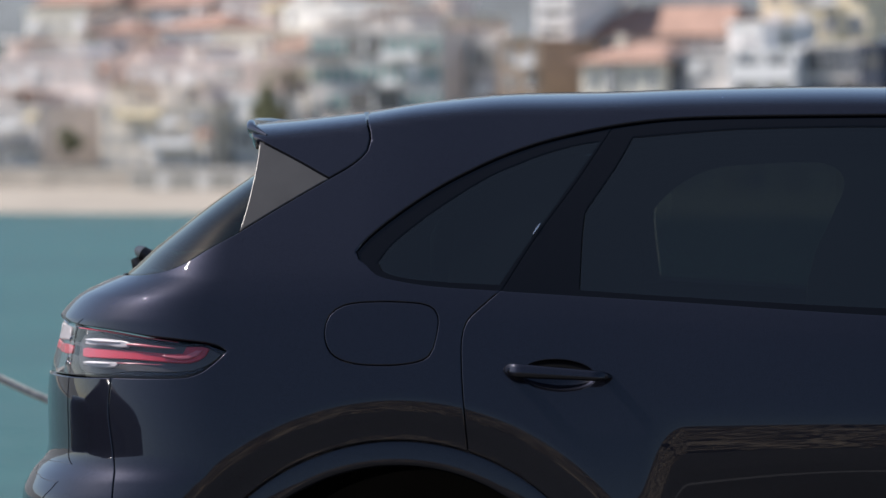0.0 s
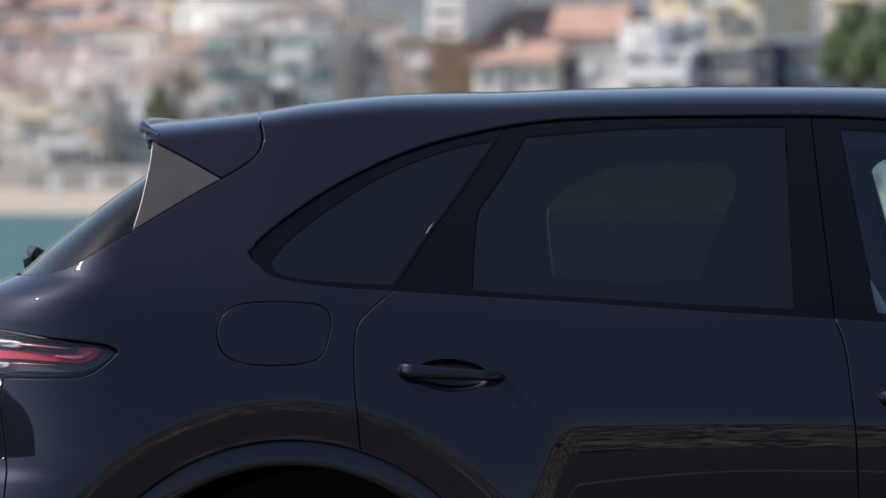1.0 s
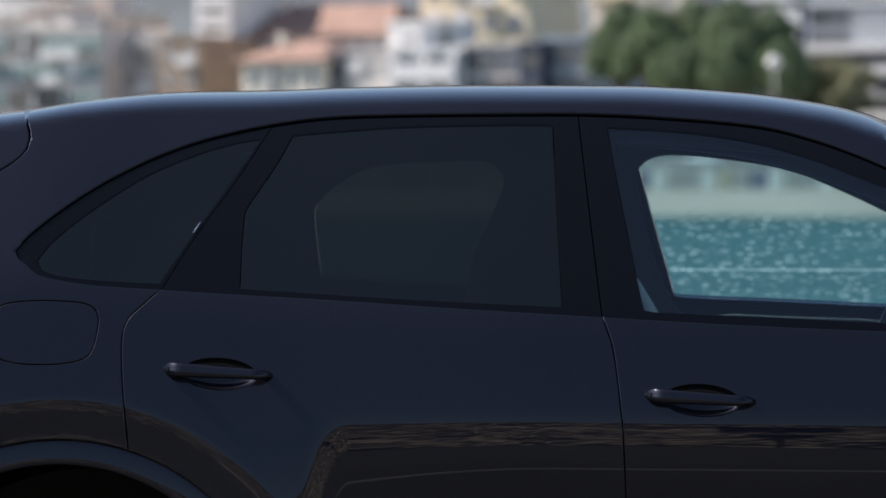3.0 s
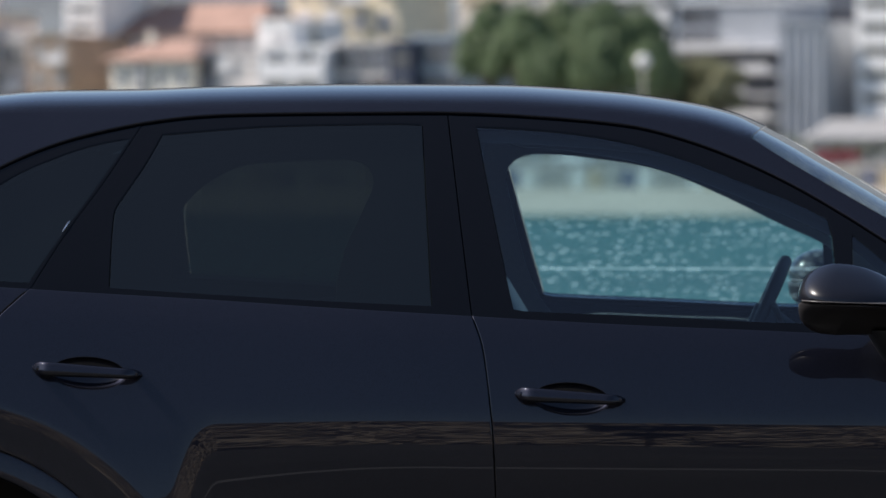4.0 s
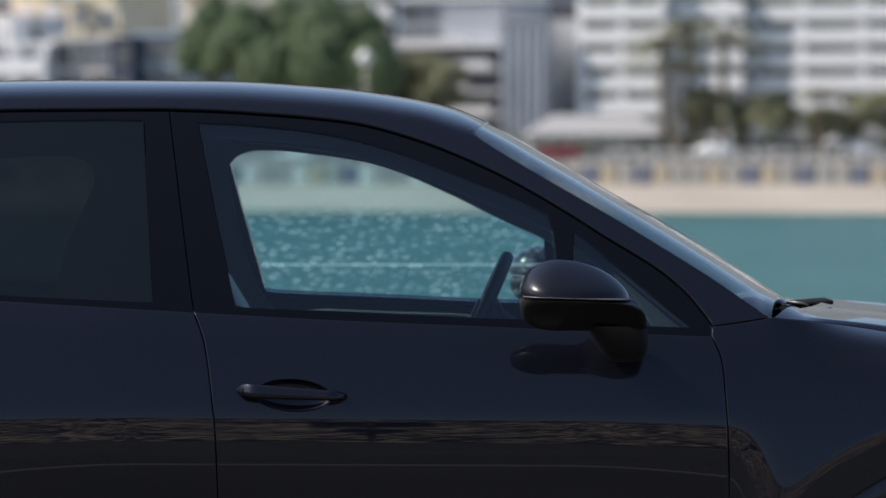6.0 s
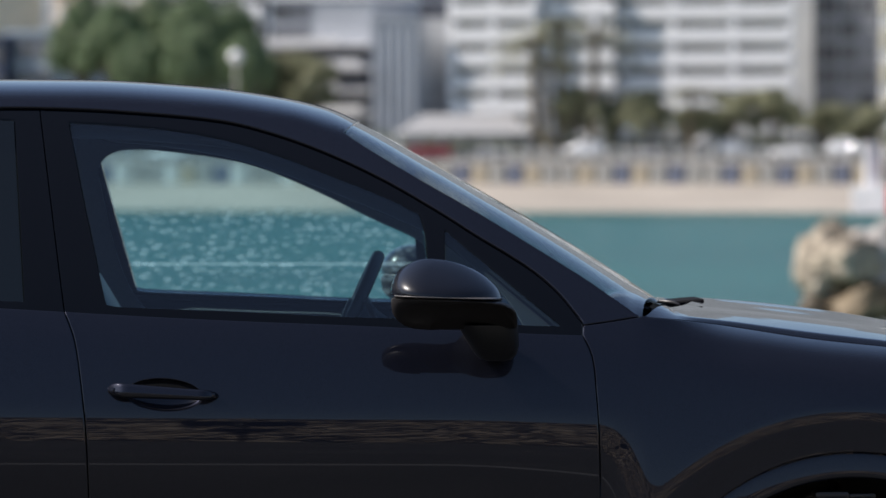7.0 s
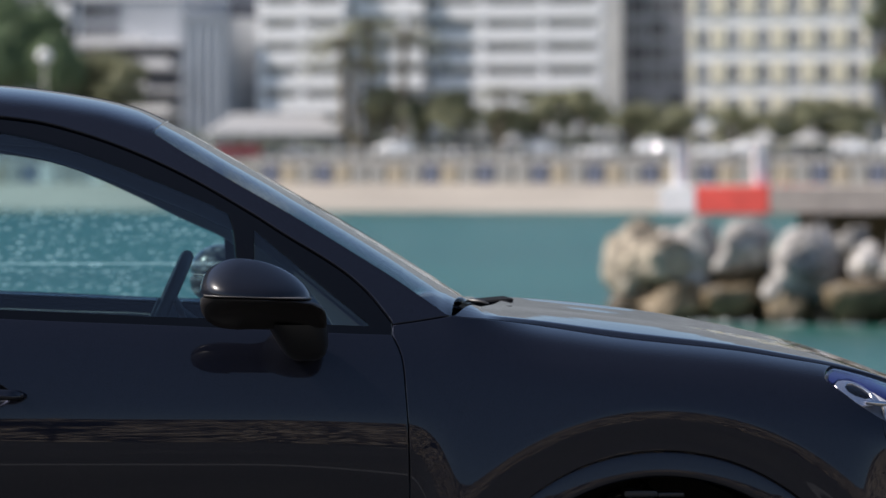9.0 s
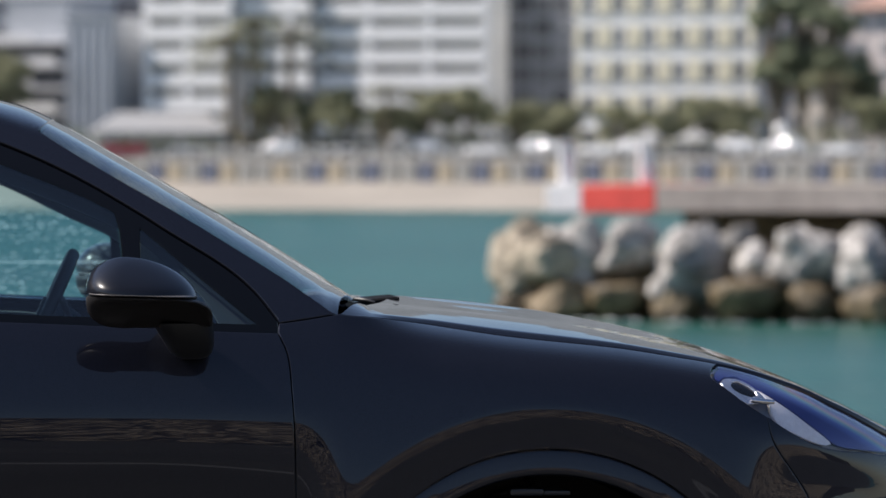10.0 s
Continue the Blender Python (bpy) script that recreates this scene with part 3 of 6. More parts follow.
# side frame with the quarter panel, roof rail and windscreen pillar
outline = (curve(FIN_SEAM) + roof_cut + curve([roof_cut[-1], (0.408, float(EDGE(0.408)) - 0.002)]) + edge_line(0.415, 1.06, -0.002) + curve([(1.06, 1.157), (0.991, 1.146), (0.932, 1.138)]) + c_to[::-1]
           + curve([(-1.502, 1.316), (-1.494, 1.298), (-1.474, 1.284)]) + curve(cut(BL, -2, -1.17)) + curve(SEAM_REAR)
           + arc(0, RL, angle_at(0, -1.233, 0.878), 174, 50) + curve([(-1.893, 0.45), (-2.06, 0.45)]) + curve(BUMPER_SEAM[::-1]) + curve(TAIL_LOW[:5][::-1], 0.008) + curve(TAIL_TOP, 0.008)
           + end_line(1.165, 1.25, 0.93) + curve(HATCH))
sides = both("side_frame", PAINT, outline, holes=[curve(FUEL)], flange=0.016, grid=0.011)
both("fuel_flap", PAINT, curve(FUEL), parents=sides, gap=0.001)

hx, hz = 0.08, 0.033
H1, H2 = (-1.035, 1.045), (0.018, 0.991)  # handle dishes
dishes = [[(cx + hx * math.cos(t) * 1.0, cz - 0.05 * hx * math.cos(t) + hz * math.sin(t)) for t in np.linspace(0, 2 * math.pi, 41)] for cx, cz in (H1, H2)]

outline = (curve(cut(BL, -1.175, -0.2)) + curve(SEAM_MID) + curve([(-0.14, 0.45), (-0.88, 0.45)])
           + arc(0, RL, angle_at(0, -0.882, 0.45), angle_at(0, -1.233, 0.878), 40) + curve(SEAM_REAR[::-1]))
rear_doors = both("rear_door", PAINT, outline, holes=[dishes[0]], grid=0.01)
outline = curve(cut(BL, -0.21, 1)) + curve(SEAM_FRONT) + curve([(0.97, 0.45), (-0.14, 0.45)]) + curve(SEAM_MID[::-1])
front_doors = both("front_door", PAINT, outline, holes=[dishes[1]], grid=0.01)
outline = (curve([(0.932, 1.138), (0.991, 1.146), (1.06, 1.157)]) + edge_line(1.065, 1.917, 0.0018) + curve([(1.9175, 1.04), (1.903, 1.035)] + LAMP_LOW[:4], 0.008) + curve(WING_SEAM)
           + arc(1, FL, 9, 171, 60) + curve([(1.04, 0.45), (0.97, 0.45)]) + curve(SEAM_FRONT[::-1]))
both("front_wing", PAINT, outline, grid=0.009)
part("roof", crown(lambda v: -1.575 - 0.02 * v, lambda v: 0.4415 + 0.006 * v, 0.958, nu=200), PAINT, car)
part("headliner", panel([(x, float(top_of(x)) - 0.115) for x in np.linspace(-1.4, 0.3, 80)] + level_line(0.38, -1.45, 1.0), whole=True, off=-0.04, flange=0), DARK, car)
part("windscreen", crown(lambda v: 0.414 + 0.038 * v, lambda v: 1.064 + 0.105 * v, off=-0.003), SCREEN, car, "raked windscreen glass")
part("bonnet", crown(lambda v: 1.069 + 0.182 * v ** 0.75, lambda v: 2.40 + 0.02 * v, nv=90), PAINT, car)
part("front_bumper", panel(curve(LAMP_LOW[3:]) + end_line(0.825, 0.35, 1.0, True) + curve([(2.4, 0.35), (2.0, 0.35)])
     + arc(1, FL, -3, 9, 8) + curve(WING_SEAM[::-1]), whole=True, gap=0.0005), PAINT, car)
part("rear_bumper", panel(curve(BUMPER_SEAM[::-1]) + curve(TAIL_LOW[4:], 0.008) + end_line(1.03, 0.4, 1.0) + curve([(-2.2, 0.4), (-2.06, 0.4)]), whole=True), PAINT, car)
part("tailgate", panel(end_line(1.25, 1.165, 0.93) + curve(TAIL_TOP[-1:] + [(-2.27, 1.16)]) + end_line(1.16, 1.255, 1.0) + curve([(-2.12, 1.258), (-2.075, 1.257)]), whole=True), PAINT, car)
part("rear_glass", panel(curve(HATCH) + curve([(-1.772, 1.356), (-1.74, 1.42), (-1.72, 1.52)]) + end_line(1.525, 1.262, 1.0), whole=True, off=-0.004), PRIVACY, car, "dark tinted rear glass")
spoiler = part("roof_spoiler", panel(curve([(-1.585, 1.475), (-1.534, 1.508), (-1.506, 1.539), (-1.503, 1.565), (-1.514, 1.596), (-1.54, 1.623), (-1.575, 1.633)]) + [(-1.58, float(top_of(-1.58)))]
               + [(x, float(top_of(x))) for x in np.linspace(-1.60, -1.87, 20)] + curve([(-1.865, 1.602), (-1.815, 1.594), (-1.792, 1.582), (-1.775, 1.568), (-1.757, 1.561)]) + curve([(-1.757, 1.561), (-1.66, 1.514), (-1.585, 1.475)]),
               whole=True, lip=2, flange=0.03, gap=0.003), PAINT, car)
edge = [(-1.745, 0.41, 1.573), (-1.787, 0.46, 1.588), (-1.82, 0.62, 1.6), (-1.84, 0.8, 1.606), (-1.845, MID, 1.608)]
edge += [(x, 2 * MID - y, z) for x, y, z in edge[-2::-1]]
part("spoiler_edge", soften(tube(edge, [0.003] + [0.012] * 7 + [0.003], 14), 70), PAINT, spoiler)
part("spoiler_underside", boxed(-1.77, -1.56, 0.56, 2 * MID - 0.56, 1.55, 1.562, 0.004), SATIN, spoiler)
both("spoiler_fin", FIN, curve([(-1.757, 1.561), (-1.66, 1.514), (-1.585, 1.475)]) + curve([(-1.585, 1.475), (-1.675, 1.419), (-1.772, 1.356)]) + curve([(-1.772, 1.356), (-1.762, 1.42), (-1.756, 1.5), (-1.757, 1.561)]),
     label="grey satin plastic fin", lip=2, flange=0.025)
for i, (ax, az, rl, ro) in enumerate(ARCHES):
    for far in (False, True):
        part("arch_lip", lip_skin(i, -8, 188, far), PAINT, car)

# window surrounds and glass
QUARTER = curve(TG) + curve([(-0.985, 1.564), (-1.05, 1.455), (-1.125, 1.335), (-1.178, 1.246)]) + curve([(-1.178, 1.246), (-1.324, 1.254), (-1.40, 1.263), (-1.44, 1.277), (-1.452, 1.294)])
REAR_PANE = (curve([(-0.913, 1.573), (-0.785, 1.584), (-0.665, 1.592), (-0.416, 1.597), (-0.33, 1.596)]) + curve([(-0.33, 1.596), (-0.312, 1.42), (-0.29, 1.196)])
             + curve([(-0.29, 1.196), (-0.546, 1.208), (-0.793, 1.222), (-1.0, 1.235)]) + curve([(-1.0, 1.235), (-1.003, 1.402), (-0.987, 1.433), (-0.944, 1.507), (-0.913, 1.573)]))
FRONT_PANE = (curve([(-0.207, 1.59), (-0.116, 1.586), (0.009, 1.575), (0.133, 1.554), (0.258, 1.518), (0.382, 1.471), (0.507, 1.421), (0.575, 1.387)])
              + curve([(0.575, 1.387), (0.585, 1.35), (0.602, 1.157)]) + curve([(0.602, 1.157), (0.44, 1.161), (0.193, 1.173), (-0.09, 1.185), (-0.11, 1.189)])
              + curve([(-0.11, 1.189), (-0.16, 1.39), (-0.207, 1.59)]))
CORNER_PANE = curve([(0.632, 1.351), (0.76, 1.244), (0.886, 1.14)]) + curve([(0.886, 1.14), (0.632, 1.15)]) + curve([(0.632, 1.15), (0.632, 1.351)])
quarter = curve(cut(TO, -2, -0.97) + [(-0.962, 1.594)]) + curve(SLANT) + curve(cut(BL, -2, -1.17)[::-1] + [(-1.494, 1.298), (-1.502, 1.316)])
trims = both("quarter_window_surround", GLOSS, quarter, holes=[QUARTER], off=-0.006, tilt=0.1)
both("quarter_window", PRIVACY, QUARTER, parents=trims, label="dark tinted glass", off=-0.008, gap=0.001, tilt=0.1)
mid = curve([(-0.962, 1.594)] + cut(TO, -0.96, -0.27)) + curve(PILLAR) + curve(cut(BL, -1.175, -0.2)[::-1]) + curve(SLANT[::-1])
trims = both("rear_window_surround", GLOSS, mid, parents=rear_doors, holes=[REAR_PANE], off=-0.006, tilt=0.1)
both("rear_window", PRIVACY, REAR_PANE, parents=rear_doors, label="dark tinted glass", off=-0.009, gap=0.001, tilt=0.1)
front = curve(cut(TO, -0.28, 1)) + curve([(0.93, 1.147), (0.932, 1.132), (0.93, 1.118)]) + curve(cut(BL, -0.21, 1)[::-1]) + curve(PILLAR[::-1])
trims = both("front_window_surround", GLOSS, front, parents=front_doors, holes=[FRONT_PANE, CORNER_PANE], off=-0.006, tilt=0.1)
panes = both("front_window", CLEAR, FRONT_PANE, parents=front_doors, label="clear greenish glass", off=-0.009, gap=0.001, tilt=0.1)
panes[1].data.materials[0] = SPOTTED
both("corner_window", CLEAR, CORNER_PANE, parents=front_doors, off=-0.009, gap=0.001, tilt=0.1)

# small bright sliver added on the window trim to give its sun glint
clip = [(x, float(flank(x, z)) + 0.003, z) for x, z in ((-1.114, 1.352), (-1.107, 1.364), (-1.1, 1.376))]
both_bm("trim_edge", CHROME, soften(tube(clip, [0.0008, 0.002, 0.0008], 10), 70), rear_doors, "bright metal sliver added as a sun glint on the trim")

# inner linings
FRONT_OPEN = curve([(-0.194, 1.50), (-0.172, 1.546), (-0.116, 1.563), (0.04, 1.551), (0.19, 1.522), (0.338, 1.461), (0.48, 1.39), (0.61, 1.325), (0.625, 1.285), (0.625, 1.146),
                    (0.345, 1.146), (0.045, 1.157), (-0.097, 1.166), (-0.194, 1.50)])
REAR_OPEN = curve([(-1.022, 1.215), (-1.024, 1.37), (-1.012, 1.41), (-0.96, 1.47), (-0.88, 1.52), (-0.8, 1.54), (-0.5, 1.545), (-0.44, 1.51), (-0.462, 1.42), (-0.49, 1.353), (-0.506, 1.278), (-0.519, 1.215), (-1.022, 1.215)])
NEAR_OPEN = curve([(-0.19, 1.575), (-0.1, 1.572), (0.009, 1.562), (0.133, 1.541), (0.258, 1.505), (0.382, 1.458), (0.507, 1.407), (0.602, 1.362), (0.647, 1.333), (0.699, 1.287), (0.762, 1.227), (0.788, 1.188), (0.803, 1.142), (0.4, 1.14), (-0.1, 1.166), (-0.19, 1.575)])
# one lining in two colours: shade put into the near side, light into the far
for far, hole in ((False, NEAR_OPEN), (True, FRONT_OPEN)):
    part("window_lining", panel(curve([(-0.29, 1.594), (-0.1, 1.594), (0.1, 1.592), (0.25, 1.578), (0.382, 1.548), (0.632, 1.42), (0.9, 1.26), (0.93, 1.0), (-0.2, 1.0), (-0.29, 1.66)], smooth=False), holes=[hole], off=-0.05, flange=0.003, far=far), LINING if far else DARK, car, "interior lining, sunlit far side in a lighter grey" if far else "dark interior lining")
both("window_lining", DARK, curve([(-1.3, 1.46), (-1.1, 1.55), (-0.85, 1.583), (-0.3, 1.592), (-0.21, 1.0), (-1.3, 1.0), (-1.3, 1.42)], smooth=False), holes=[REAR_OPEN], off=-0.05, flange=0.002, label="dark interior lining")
both("inner_door_panel", DARK, curve([(-1.2, 1.06), (0.9, 1.06), (0.9, 0.45), (-0.85, 0.45), (-1.2, 0.95), (-1.2, 1.06)], smooth=False), off=-0.09, flange=0.01, grid=0.06)

# door handles
for (cx, cz), doors in ((H1, rear_doors), (H2, front_doors)):
    dish = dishes[0] if doors is rear_doors else dishes[1]
    rings = []
    for k, dep in ((1.0, 0.0005), (0.97, 0.003), (0.88, 0.009), (0.7, 0.016), (0.45, 0.021), (0.12, 0.023), (0.01, 0.023)):
        xs = np.array([cx + (q[0] - cx) * k for q in dish[:-1]])
        zs = np.array([cz + (q[1] - cz) * k for q in dish[:-1]])
        rings.append([Vector((x, y + dep, z)) for x, y, z in zip(xs, flank(xs, zs), zs)])
    both_bm("handle_dish", PAINT, soften(loft(rings, False), 70), doors)
    rings = []
    section = curve([(1, 0.3), (0.6, 0.85), (-0.15, 1.0), (-0.55, 0.7), (-0.82, 0.2), (-1, -0.2), (-0.8, -0.65), (-0.3, -0.95), (0.5, -0.9), (1, -0.3), (1, 0.3)], 0.16)[:-1]
    for t in np.sin(np.linspace(-math.pi / 2, math.pi / 2, 29)) / 2 + 0.5:
        e = min(1.0, 1.25 * (1 - abs(1 - 2 * min(max(t, 0.004), 0.996)) ** 5) ** 0.5)
        x = cx - 0.122 + 0.24 * t
        z = cz + 0.012 - 0.014 * t
        y0 = float(flank(x, z))
        out = 0.030 * min(1, math.sin(math.pi * t) * 2.2 + 0.12)
        rings.append([Vector((x, y0 - out + a * 0.013 * e, z + b * 0.0165 * e * (1.0 - 0.35 * t))) for a, b in section])
    grip = loft(rings)
    for dx in (-0.1, 0.1):
        x = cx + dx
        box(grip, x - 0.011, x + 0.011, float(flank(x, cz)) - 0.026, float(flank(x, cz)) + 0.004, cz + 0.0 - 0.06 * dx, cz + 0.011 - 0.06 * dx, 0.004)
    both_bm("door_handle", PAINT, soften(grip, 50), doors, "body-coloured pull handle")

# door mirrors
def mirror_cap():
    rings = []
    for k in range(15):
        a = k / 14 * math.pi / 2
        h, r = math.sin(a), math.cos(a) ** 0.95
        ring = []
        for i in range(40):
            t = 2 * math.pi * i / 40
            ct, st = math.cos(t), math.sin(t)
            x = 0.627 - 0.015 * h + (0.119 if ct > 0 else 0.118) * r * math.copysign(abs(ct) ** (1.0 if ct > 0 else 0.55), ct)
            y = -0.14 + 0.105 * r * st * (1 if st < 0 else 0.85)
            drop = 1 - 0.16 * max(0, (x - 0.575) / 0.15)
            ring.append(Vector((x, y, 1.209 - 0.03 * (x - 0.6) + 0.081 * h * drop * (1 - 0.55 * r * max(0, -st)))))
        rings.append(ring)
    return soften(loft(rings), 60)


def mirror_base():
    """The lower shell: it runs out past the cap towards the arm and rises towards its outer side."""
    rings = []
    for h, x0, x1, r in ((0, 0.513, 0.742, 0.97), (0.06, 0.508, 0.748, 1.0), (0.25, 0.508, 0.768, 1.0), (0.5, 0.511, 0.776, 0.97), (0.72, 0.521, 0.779, 0.9), (0.88, 0.536, 0.779, 0.8), (0.97, 0.556, 0.777, 0.68), (1, 0.59, 0.772, 0.5)):
        ring = []
        for i in range(40):
            t = 2 * math.pi * i / 40
            ct, st = math.cos(t), math.sin(t)
            x = (x0 + x1) / 2 + (x1 - x0) / 2 * math.copysign(abs(ct) ** 0.7, ct)
            y = -0.14 + 0.105 * r * st * (1 if st < 0 else 0.85)
            ring.append(Vector((x, y, 1.203 - 0.03 * (x - 0.6) - 0.068 * h * (1 - 0.85 * max(0, -st) ** 0.7 - 0.12 * max(0, (x - 0.6) / 0.17)))))
        rings.append(ring)
    return soften(loft(rings), 60)


caps = both_bm("door_mirror", CAP, mirror_cap(), front_doors, "glossy black mirror cap")
both_bm("mirror_lower_shell", SHELL, mirror_base(), caps)
strip = loft([oval((x, -0.14, 1.2075 - 0.03 * (x - 0.6)), (0, 1, 0), (0, 0, 1), 0.108 * math.sqrt(max(0.02, 1 - ((x - 0.627) / 0.119) ** 4)), 0.0045, 24) for x in np.linspace(0.515, 0.745, 17)])
both_bm("mirror_strip", STRIP, strip, caps)
arm = loft([[Vector((p.x, p.y, z)) for p in oval(((x0 + x1) / 2, (y0 + 0.07) / 2, 0), (1, 0, 0), (0, 1, 0), (x1 - x0) / 2, (0.07 - y0) / 2, 24, 3)]
            for z, x0, x1, y0 in ((1.145, 0.652, 0.783, -0.14), (1.132, 0.659, 0.785, -0.13), (1.1, 0.679, 0.787, -0.09), (1.08, 0.692, 0.783, -0.06), (1.069, 0.703, 0.774, -0.04), (1.064, 0.716, 0.76, -0.02))])
both_bm("mirror_arm", SATIN, soften(arm, 60), caps)
both_bm("mirror_glass", CHROME, boxed(0.56, 0.563, -0.19, -0.12, 1.195, 1.235, 0.001), caps)

# tail lamps: dark housing, red guides and white reflectors under a clear lens
tail_back = both("tail_lamp", GLOSS, curve(TAIL_TOP) + curve(TAIL_LOW[::-1]), off=-0.03, flange=0.01, label="red and clear rear lamp")
both("lamp_lens", LENS, curve(TAIL_TOP) + curve(TAIL_LOW[::-1]), parents=tail_back, off=-0.001, gap=0.004, tilt=0.3)
def tail_piece(name, mat, pts, label, off, smooth=True):
    both(name, mat, curve(pts + pts[:1], smooth=smooth), parents=tail_back, label=label, off=off, flange=0.005, roll=0.002, grid=0.012)


tail_piece("light_guide", RED, [(-2.16, 1.097), (-2.122, 1.099), (-2.02, 1.099), (-1.959, 1.096), (-1.879, 1.095), (-1.871, 1.109), (-1.853, 1.11), (-1.815, 1.105), (-1.825, 1.087), (-1.857, 1.072), (-1.91, 1.072), (-2.019, 1.076), (-2.123, 1.076), (-2.16, 1.078)], "red light guide", -0.018)
tail_piece("light_guide", PINK, [(-1.93, 1.088), (-1.872, 1.089), (-1.845, 1.101), (-1.83, 1.099), (-1.86, 1.079), (-1.92, 1.081)], "bright pink light guide", -0.012)
tail_piece("light_guide", RED, [(-2.27, 1.097), (-2.19, 1.1), (-2.188, 1.082), (-2.25, 1.081)], "red light guide on the tailgate", -0.012)
for mat, word, r, dep, pts in ((RED, "thin red light guide", 0.0032, 0.012, ((-2.155, 1.138), (-2.064, 1.1335), (-1.961, 1.1215), (-1.885, 1.1125))),
                               (PINK, "thin pink light guide", 0.0045, 0.011, ((-2.012, 1.106), (-1.985, 1.1055), (-1.945, 1.1025), (-1.893, 1.0995))),
                               (PINK, "thin pink light guide", 0.0022, 0.011, ((-2.036, 1.0645), (-1.985, 1.0645), (-1.95, 1.0635), (-1.92, 1.063)))):
    line = [(x, float(flank(x, z)) + dep, z) for x, z in curve(pts, 0.012)]
    both_bm("light_guide", mat, soften(tube(line, [r * (0.4 + 0.6 * min(1, 4 * k / len(line))) * (1 - 0.85 * k / len(line)) for k in range(len(line))], 10), 70), tail_back, word)
tail_piece("reflector", FROST, [(-2.143, 1.105), (-2.136, 1.116), (-2.12, 1.12), (-2.064, 1.12), (-2.003, 1.111), (-2.016, 1.101), (-2.08, 1.103)], "frosted white reflector bar", -0.009)
tail_piece("reflector", FROST, [(-2.146, 1.06), (-2.14, 1.067), (-2.122, 1.0695), (-2.04, 1.069), (-2.036, 1.063), (-2.046, 1.056), (-2.12, 1.0545)], "frosted white reflector bar", -0.009)
for x0, x1, z0, z1 in ((-2.13, -2.03, 1.114, 1.111), (-2.13, -2.055, 1.063, 1.063)):
    xs = np.linspace(x0, x1, 7)
    zs = np.linspace(z0, z1, 7)
    both_bm("reflector", MILKY, soften(tube([(x, y + 0.0085, z) for x, y, z in zip(xs, flank(xs, zs), zs)], [0.001, 0.0028, 0.0035, 0.0035, 0.003, 0.002, 0.001], 12), 60), tail_back, "bright reflector rib")
for x, z in ((-2.178, 1.112), (-2.18, 1.07), (-2.176, 1.056), (-2.186, 1.06)):
    y = float(flank(x, z))
    both_bm("lamp_screw", CHROME, soften(tube([(x - 0.004, y + 0.012, z - 0.005), (x, y + 0.008, z), (x + 0.004, y + 0.012, z + 0.006)], [0.003, 0.006, 0.003], 10), 60), tail_back)
both("reflector", FROST, curve([(-2.245, 1.147), (-2.195, 1.141), (-2.19, 1.11), (-2.245, 1.108), (-2.245, 1.147)], smooth=False), parents=tail_back, label="frosted reflector block", off=-0.006, flange=0.008, roll=0.002, grid=0.008)
both("lamp_bowl", FIN, curve([(-2.17, 1.126), (-2.0, 1.12), (-1.9, 1.113), (-1.815, 1.107), (-1.79, 1.096), (-1.815, 1.072), (-1.865, 1.054), (-2.0, 1.05), (-2.17, 1.048), (-2.17, 1.126)]), parents=tail_back, label="grey lamp bowl", off=-0.026, flange=0.004)

# head lamps: a grey bowl, a blue-coated upper bezel, a white panel and a ringed daylight lamp under the lens
lamp_line = curve(LAMP_TOP) + curve(LAMP_LOW[::-1])
head_back = both("head_lamp", BOWL, lamp_line, off=-0.018, flange=0.01, label="clear-lens head lamp with a white and blue inside")
both("lamp_lens", LENS, lamp_line, parents=head_back, off=-0.001, tilt=0.25)
bezel_low = [(2.33, 0.842), (2.289, 0.844), (2.241, 0.851), (2.2, 0.857), (2.171, 0.869), (2.149, 0.889), (2.115, 0.915), (2.069, 0.95), (2.032, 0.975), (1.997, 0.997), (1.975, 1.012), (1.95, 1.021), (1.924, 1.021), (1.91, 1.012)]
both("lamp_bezel", LAMP_BLUE, curve([(1.9, 1.022), (1.906, 1.031)] + [(x, z - 0.0015) for x, z in LAMP_TOP[2:]] + bezel_low + [(1.9, 1.022)]), parents=head_back, label="blue-coated lamp bezel", off=-0.008, flange=0.008, grid=0.012, gap=0)
both("lamp_panel", MILKY, curve([(1.997, 0.996), (2.032, 0.974), (2.069, 0.949), (2.115, 0.914), (2.149, 0.888), (2.17, 0.867), (2.127, 0.871), (2.082, 0.891), (2.044, 0.912), (2.028, 0.938), (2.023, 0.965), (2.01, 0.983), (1.997, 0.996)]), parents=head_back, label="white inner panel", off=-0.010, flange=0.01, grid=0.012, gap=0)
both("lamp_ring", SILVER, curve([(1.913, 1.01), (1.923, 1.019), (1.953, 1.019), (1.98, 1.008), (2.004, 0.988), (2.021, 0.967), (1.998, 0.963), (1.973, 0.96), (1.944, 0.981), (1.913, 1.01)]), holes=[curve([(1.936, 1.006), (1.944, 1.0135), (1.957, 1.0135), (1.979, 1.003), (1.999, 0.981), (1.982, 0.977), (1.959, 0.984), (1.943, 0.994), (1.936, 1.006)])], parents=head_back, label="silver lamp ring", off=-0.009, flange=0.012, grid=0.01, gap=0)
both("lamp_pocket", GLOSS, curve([(1.936, 1.006), (1.944, 1.0135), (1.957, 1.0135), (1.979, 1.003), (1.999, 0.981), (1.982, 0.977), (1.959, 0.984), (1.943, 0.994), (1.936, 1.006)]), parents=head_back, label="black lamp pocket", off=-0.014, flange=0.004, grid=0.01, gap=0)
lamp_y = float(flank(1.979, 0.965))
